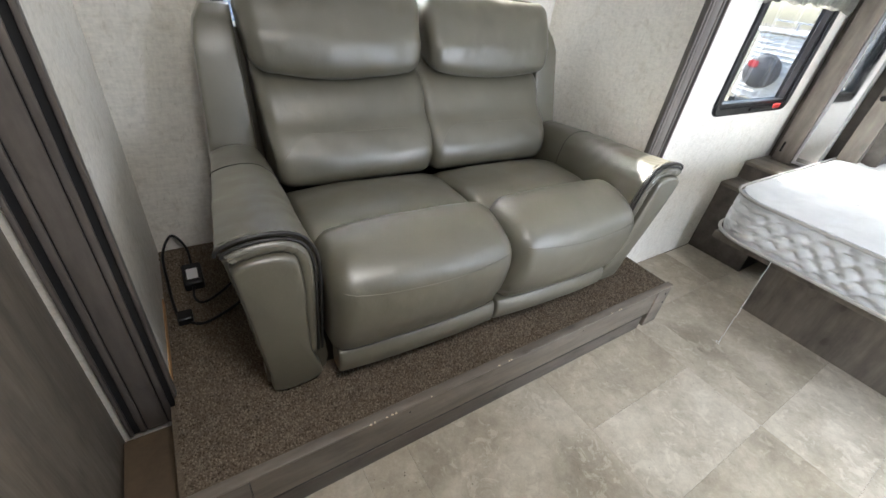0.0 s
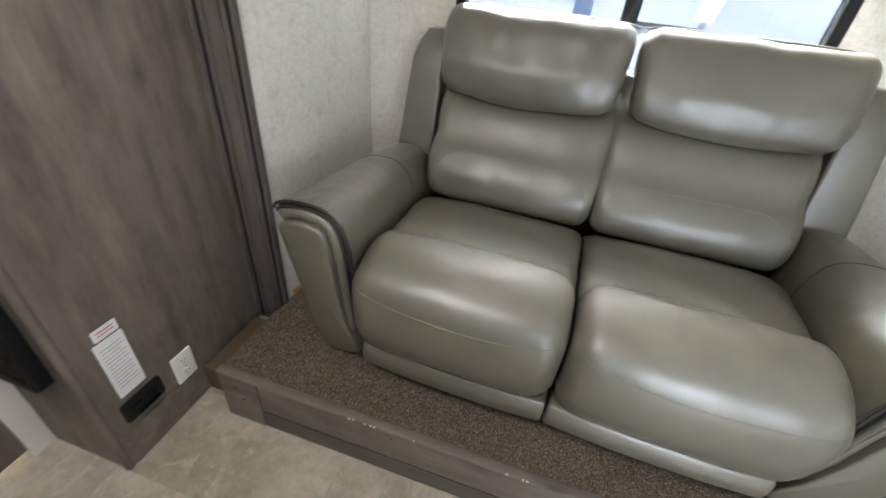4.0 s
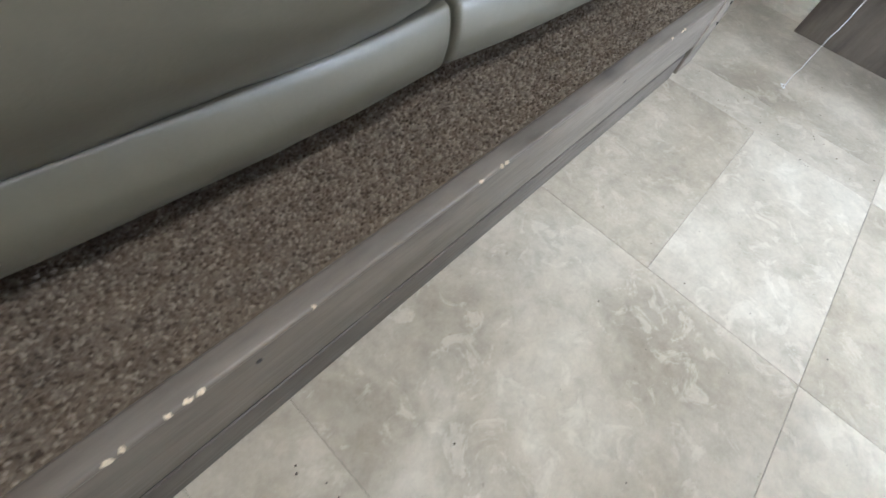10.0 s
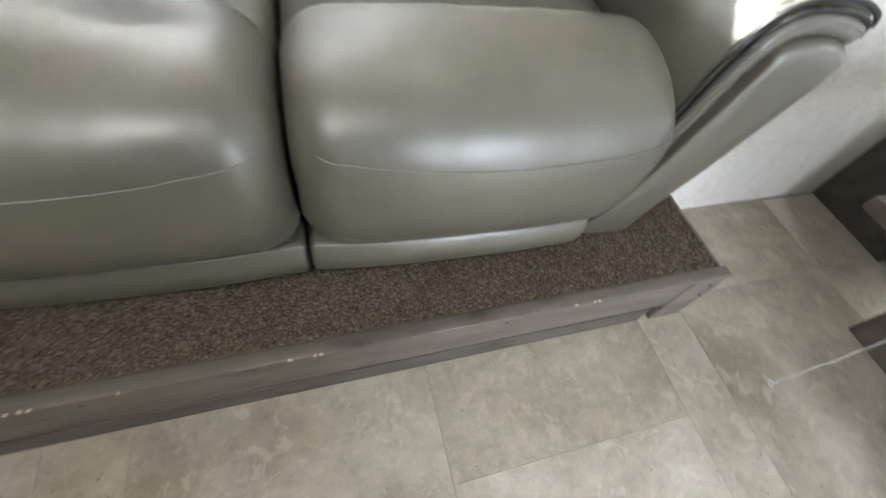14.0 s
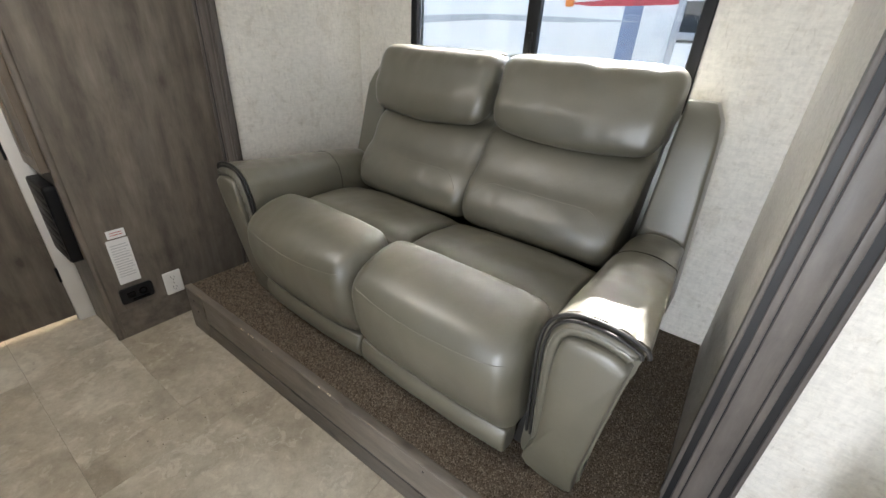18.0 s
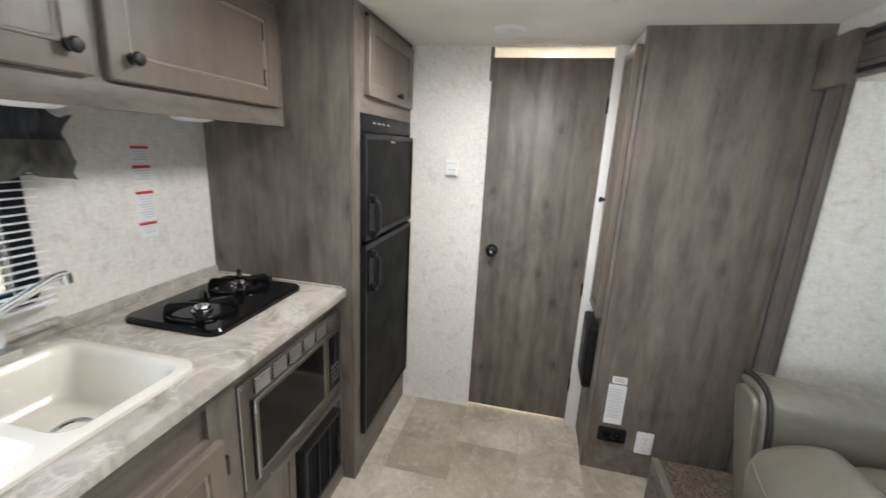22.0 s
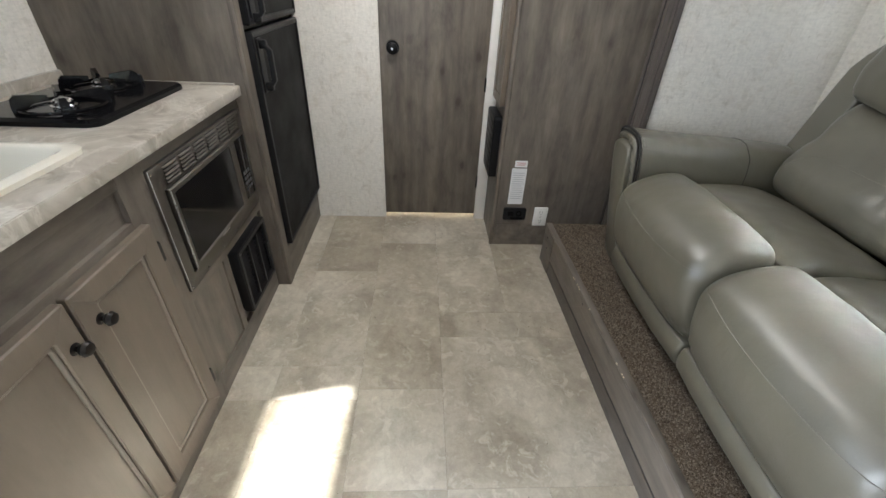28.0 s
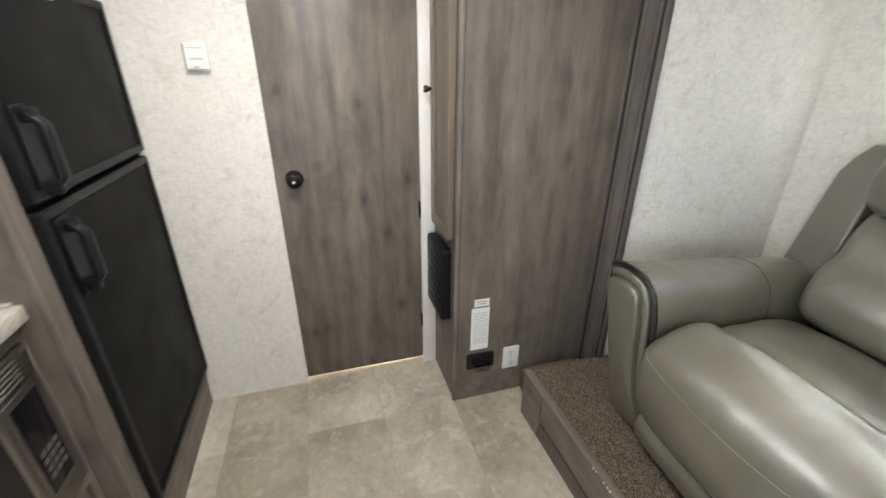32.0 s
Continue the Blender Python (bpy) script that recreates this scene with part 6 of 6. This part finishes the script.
part("strand", tube([p + 0.003 * Vector(noise.noise_vector(p * 40)) for p in tp], 0.0012, 6), TICKING, thread)

steps = thing("bed_steps", 3.0, 0.95, 0, label="dark grey wood-grain steps beside the bed", category="steps")
part("riser", box(2.80, 2.815, 0.79, N - 0.001, 0.0, 0.428), WOOD_DARK, steps)
part("tread", box(2.79, 3.0, 0.79, N - 0.001, 0.43, 0.452, 0.003), WOOD_Y, steps)
part("riser", box(2.985, 3.0, 0.79, N - 0.001, 0.453, 0.535), WOOD_DARK, steps)
part("tread", box(2.975, 3.4, 0.79, N - 0.001, 0.537, 0.56, 0.003), WOOD_Y, steps)
part("side", box(2.815, 3.4, 0.79, 0.803, 0.0, 0.428), WOOD_DARK, steps)

robe = thing("mirrored_wardrobe", 3.4, 0.8, 0.56, label="wardrobe with a mirrored door between grey wood posts", category="wardrobe")
part("post", box(3.20, 3.26, 0.975, 1.075, 0.561, H - 0.001, 0.003), WOOD, robe)
part("post", box(3.20, 3.26, 0.70, 0.79, 0.561, H - 0.001, 0.003), WOOD, robe)
part("carcass", box(3.275, 4.09, 0.63, N - 0.002, 0.561, H - 0.001), WOOD_DARK, robe)
rd = part("door", ring("x", 0.845, 0.972, 0.575, 1.94, 3.215, 3.235, 0.014, 0.004, 3), ALUM, robe, "door with a bright metal edge")
part("mirror", box(3.222, 3.228, 0.852, 0.965, 0.585, 1.93), MIRROR, rd)
part("knob", lathe([(0.0, -0.026), (0.012, -0.024), (0.015, -0.016), (0.007, -0.008), (0.007, 0.0)], 3.20, 0.765, 18, "x", 1.01), BRONZE, robe)
part("slot", box(3.197, 3.20, 1.045, 1.055, 0.62, 0.68), BLACK, robe)

# ---- power brick and cables beside the loveseat ----
brick = thing("power_adapter", 0.05, 1.6, 0.22, label="black power adapter with a white label and loose cables", category="power adapter")
part("body", slab("z", 0.02, 0.085, 1.56, 1.69, 0.222, 0.256, 0.01, 0.006), BLACK, brick)
part("label", box(0.034, 0.07, 1.585, 1.65, 0.2562, 0.2567), PAPER, brick)
part("cable", tube(smooth_line([(0.055, 1.69, 0.24), (0.05, 1.78, 0.27), (0.01, 1.84, 0.30), (-0.03, 1.76, 0.27), (-0.028, 1.60, 0.235), (-0.02, 1.48, 0.232), (-0.005, 1.41, 0.232), (0.05, 1.36, 0.230), (0.12, 1.38, 0.232), (0.19, 1.42, 0.236)], 70), 0.005, 8), BLACK, brick)
part("cable", tube(smooth_line([(0.05, 1.56, 0.24), (0.045, 1.50, 0.234), (0.07, 1.46, 0.236), (0.13, 1.50, 0.232), (0.19, 1.55, 0.24)], 40), 0.0045, 8), BLACK, brick)
part("plug", slab("z", -0.015, 0.03, 1.38, 1.43, 0.224, 0.25, 0.006, 0.004), BLACK, brick)
RAW = plain("raw_plywood_edge", (0.42, 0.24, 0.11), 0.8)
part("raw_edge", box(-0.0515, -0.047, 1.16, 1.52, 0.215, 0.246, 0.001), RAW, platform, "raw orange plywood edge")

# ---- what stands outside ----
GROUND = plain("gravel_lot", (0.29, 0.25, 0.18), 0.9, var=0.25, scale=0.6, fine=12.0, relief=0.4, dist=0.02)
gb = bmesh.new()
bmesh.ops.create_grid(gb, x_segments=40, y_segments=40, size=150)
bmesh.ops.translate(gb, vec=(0, 0, -0.78), verts=gb.verts)
structure("ground", gb, GROUND, "pale gravel storage lot", "ground")
SKIN = plain("white_trailer_skin", (0.80, 0.80, 0.78), 0.35, var=0.04)
BLUEGREY = plain("blue_grey_stripe", (0.20, 0.26, 0.38), 0.4)
REDST = plain("red_stripe", (0.50, 0.05, 0.06), 0.4)
TAN = plain("tan_stripe", (0.42, 0.32, 0.20), 0.5)
TINT = plain("dark_tinted_glass", (0.05, 0.055, 0.06), 0.08, relief=0.0)
TYRE = plain("black_tyre", (0.02, 0.02, 0.02), 0.7)
ORANGE = plain("orange_lamp", (0.75, 0.22, 0.03), 0.3)
GREY = plain("grey_trim", (0.45, 0.46, 0.48), 0.4)


def swoosh(points, y, thick):
    secs = [[(x, yy, z) for x, z in points] for yy in (y, y + thick)]
    return loft(secs)


def trailer(x, y, w, d, h, z0, face, label):
    """A parked travel trailer: rounded shell, roof, wheels; face is the side (+1 or -1 in y) that is turned to the window."""
    t = thing("travel_trailer", x, y, z0, label=label, category="trailer")
    part("shell", slab("y", x - w / 2, x + w / 2, z0 + 0.45, z0 + h, y - d / 2, y + d / 2, 0.18), SKIN, t, "white fibreglass shell")
    part("roof", box(x - w / 2 + 0.2, x + w / 2 - 0.2, y - d / 2 + 0.1, y + d / 2 - 0.1, z0 + h, z0 + h + 0.05, 0.02), GREY, t)
    for k in (-0.45, 0.45):
        wh = part("wheel", lathe([(0.0, -0.1), (0.2, -0.1), (0.33, -0.07), (0.35, 0.0), (0.33, 0.07), (0.2, 0.1), (0.0, 0.1)], x + k, y + face * (d / 2 - 0.12), 24, "y", z0 + 0.35), TYRE, t)
        part("rim", lathe([(0.0, 0.0), (0.18, 0.01), (0.2, 0.03)], x + k, y + face * (d / 2 - 0.03), 20, "y", z0 + 0.35), GREY, wh)
    return t


GZ = -0.78
yn = 4.0
tn = trailer(1.0, yn + 1.25, 8.0, 2.5, 3.1, GZ, -1, "white parked trailer with a red swoosh and a tinted window")
part("stripe", swoosh([(0.15, 1.56), (0.45, 1.58), (0.62, 1.60), (0.55, 1.66), (0.45, 1.69), (0.62, 1.665), (0.75, 1.66), (0.95, 1.605), (1.10, 1.575), (1.0, 1.555), (0.7, 1.545), (0.4, 1.54)], yn - 0.004, 0.006), REDST, tn, "red swoosh")
part("stripe", box(0.66, 0.80, yn - 0.003, yn + 0.002, 0.6, 2.1), BLUEGREY, tn, "blue-grey upright stripe")
part("stripe", swoosh([(-1.4, 1.44), (-0.6, 1.47), (0.2, 1.46), (0.85, 1.44), (0.2, 1.42), (-0.6, 1.42), (-1.4, 1.37)], yn - 0.006, 0.006), GREY, tn, "grey tapering stripe")
part("stripe", swoosh([(0.3, 1.80), (0.7, 1.79), (1.0, 1.77), (0.7, 1.755), (0.3, 1.77)], yn - 0.006, 0.006), BLUEGREY, tn, "thin blue stripe")
tw = part("window", ring("y", 1.04, 1.62, 1.02, 1.72, yn + 0.002, yn - 0.03, 0.05, 0.10, 6, 0.008), GREY, tn)
part("pane", box(1.07, 1.59, yn - 0.016, yn - 0.008, 1.06, 1.68), TINT, tw)
part("shade", box(1.09, 1.57, yn - 0.022, yn - 0.017, 1.58, 1.63), ALU, tw)
part("shade", box(1.09, 1.57, yn - 0.022, yn - 0.017, 1.10, 1.31), ALU, tw, "pale lower blind")
part("rail", box(1.05, 1.61, yn - 0.034, yn - 0.02, 1.33, 1.38, 0.004), GREY, tw)
part("marker_lamp", slab("y", 0.175, 0.245, 1.535, 1.655, yn + 0.001, yn - 0.03, 0.02, 0.008), ORANGE, tn, "amber marker lamp")
part("vent_cap", lathe([(0.0, -0.03), (0.08, -0.028), (0.10, 0.0)], 0.98, yn, 20, "y", 1.80), GREY, tn)

# haze put into the colour: the dark wheel cover is lifted to grey
COVER = plain("haze_greyed_wheel_cover", (0.10, 0.10, 0.105), 0.5)
tb = thing("folding_trailer", 13.2, 4.0, GZ, label="low white corrugated folding trailer with a covered spare wheel", category="trailer")
part("shell", box(11.5, 15.0, 2.9, 5.05, -0.35, 0.98, 0.05), SKIN, tb, "white ribbed shell")
part("roof", box(11.42, 15.1, 2.84, 5.12, 0.985, 1.06, 0.03), SKIN, tb)
for k in range(12):
    part("corrugation", tube([(11.5, 2.95, -0.2 + k * 0.10), (11.5, 5.0, -0.2 + k * 0.10)], 0.022, 6), SKIN, tb)
part("bumper", box(11.2, 11.5, 3.1, 4.9, -0.5, -0.36, 0.02), BLACK, tb)
sw = part("spare_wheel", lathe([(0.0, -0.24), (0.26, -0.24), (0.33, -0.20), (0.35, -0.1), (0.35, 0.0)], 11.5, 4.60, 28, "x", 0.24), COVER, tb, "dark spare wheel cover greyed for haze")
part("badge", slab("x", 4.66, 4.86, 0.30, 0.44, 11.259, 11.254, 0.05), REDST, sw, "plain red badge")
for y in (3.2, 4.75):
    wh = part("wheel", lathe([(0.0, -0.1), (0.2, -0.1), (0.31, -0.06), (0.33, 0.0), (0.31, 0.06), (0.2, 0.1), (0.0, 0.1)], 13.4, y, 24, "y", GZ + 0.33), TYRE, tb)
for y in (3.3, 4.9):
    part("corner_jack", cyl((11.45, y, GZ), (11.45, y, -0.35), 0.03, n=10), GREY, tb)
for y in (3.9, 4.45):
    part("roof_rack_post", cyl((11.7, y, 1.05), (11.7, y, 1.22), 0.02, n=8), GREY, tb)
part("roof_rack_bar", tube([(11.7, 3.4, 1.22), (11.7, 4.95, 1.22)], 0.018, 8), GREY, tb)

ys = -12.0
ts = trailer(-7.0, ys - 1.25, 21.0, 2.5, 3.2, GZ, 1, "sunlit white trailer with red stripes and a tan band")
part("skirt", box(-7.2, 3.2, ys - 0.3, ys - 0.05, -0.58, -0.30), GREY, ts, "grey chassis skirt in shade")
part("stripe", box(-7.4, 3.4, ys - 0.002, ys + 0.006, -0.14, 0.10), TAN, ts, "tan band")
part("stripe", swoosh([(-1.2, 0.98), (-1.4, 0.88), (-2.19, 0.58), (-3.3, 0.24), (-4.4, 0.02), (-3.3, 0.18), (-2.19, 0.49), (-1.4, 0.76), (-1.1, 0.86)], ys - 0.002, 0.009), REDST, ts, "red sweeping stripe")
part("stripe", swoosh([(-2.4, 0.94), (-2.64, 0.88), (-3.28, 0.75), (-4.3, 0.62), (-3.28, 0.70), (-2.64, 0.83)], ys - 0.002, 0.009), REDST, ts, "thin red stripe")
w2 = part("window", ring("y", -2.60, -1.70, 0.95, 1.55, ys - 0.002, ys + 0.03, 0.06, 0.10, 6, 0.006), BLACK, ts)
part("pane", box(-2.55, -1.75, ys + 0.005, ys + 0.012, 1.0, 1.5), TINT, w2)
ladder = thing("ladder", 0.72, -3.7, GZ, label="pale metal ladder standing upright on the lot", category="ladder")
for x, y in ((0.79, -3.5), (0.66, -3.9)):
    part("rail", tube([(x, y, 2.1), (x, y, GZ)], 0.017, 8), GREY, ladder)
for k in range(9):
    z = GZ + 0.25 + k * 0.29
    part("rung", tube([(0.79, -3.5, z), (0.66, -3.9, z)], 0.013, 8), GREY, ladder)

# ---- vinyl tiles: large squares, halves and narrow strips in a repeating run ----
shapes = {}


def lay(x0, x1, y0, y1):
    x0, x1, y0, y1 = max(x0, -1.74), min(x1, E - 0.002), max(y0, S + 0.001), min(y1, N - 0.001)
    if x1 - x0 < 0.01 or y1 - y0 < 0.01:
        return
    key = (round(x1 - x0, 4), round(y1 - y0, 4))
    if key not in shapes:
        g = 0.0004
        shapes[key] = finish("tile", box(-key[0] / 2 + g, key[0] / 2 - g, -key[1] / 2 + g, key[1] / 2 - g, -0.0024, 0.0, 0.0003, 1), VINYL)
    t = new("tile", shapes[key])
    t.parent = floor_base
    t.location = ((x0 + x1) / 2, (y0 + y1) / 2, 0.0)


for k in range(-2, 4):
    x = 0.378 + 1.388 * k
    for y0, ym, y1 in ((0.199, 0.506, 0.810), (0.810, 1.114, 1.42)):
        lay(x, x + 0.152, y0, y1)
        lay(x + 0.152, x + 0.767, y0, y1)
        lay(x + 0.767, x + 1.388, y0, ym)
        lay(x + 0.767, x + 1.388, ym, y1)
C_ROW = [-1.43, -0.81, -0.192, 0.79, 1.145, 1.765, 2.38, 2.53, 3.15, 3.77, 4.12]
D_ROW = [-1.15, -0.54, 0.072, 0.682, 0.832, 1.45, 2.06, 2.68, 2.83, 3.45, 4.12]
for xs, y0, y1 in ((C_ROW, -0.107, 0.199), (D_ROW, -0.411, -0.107), (D_ROW[1:], -0.716, -0.411), (C_ROW, -1.15, -0.716)):
    for a, b in zip(xs, xs[1:]):
        lay(a, b, y0, y1)

# crumbs and grit on the floor, far too many to count
rng = random.Random(21)
crumbs = bmesh.new()
for k in range(90):
    x, y = (rng.uniform(0.38, 0.53), rng.uniform(0.3, 0.75)) if k < 18 else (rng.uniform(1.75, 1.92), rng.uniform(0.2, 0.74)) if k < 42 else (rng.uniform(0.2, 2.3), rng.uniform(-0.5, 0.74))
    r = rng.uniform(0.0007, 0.0019)
    ret = bmesh.ops.create_icosphere(crumbs, subdivisions=1, radius=r)
    for v in ret["verts"]:
        v.co = Vector((x + v.co.x * rng.uniform(0.7, 1.8), y + v.co.y * rng.uniform(0.7, 1.5), max(v.co.z * 0.6 + r * 0.4, 0.0)))
grit = new("floor_crumbs", finish("floor_crumbs", crumbs, CRUMB))
tagged(grit, "tiny dark crumbs scattered on the vinyl floor", "debris", kind="stuff")
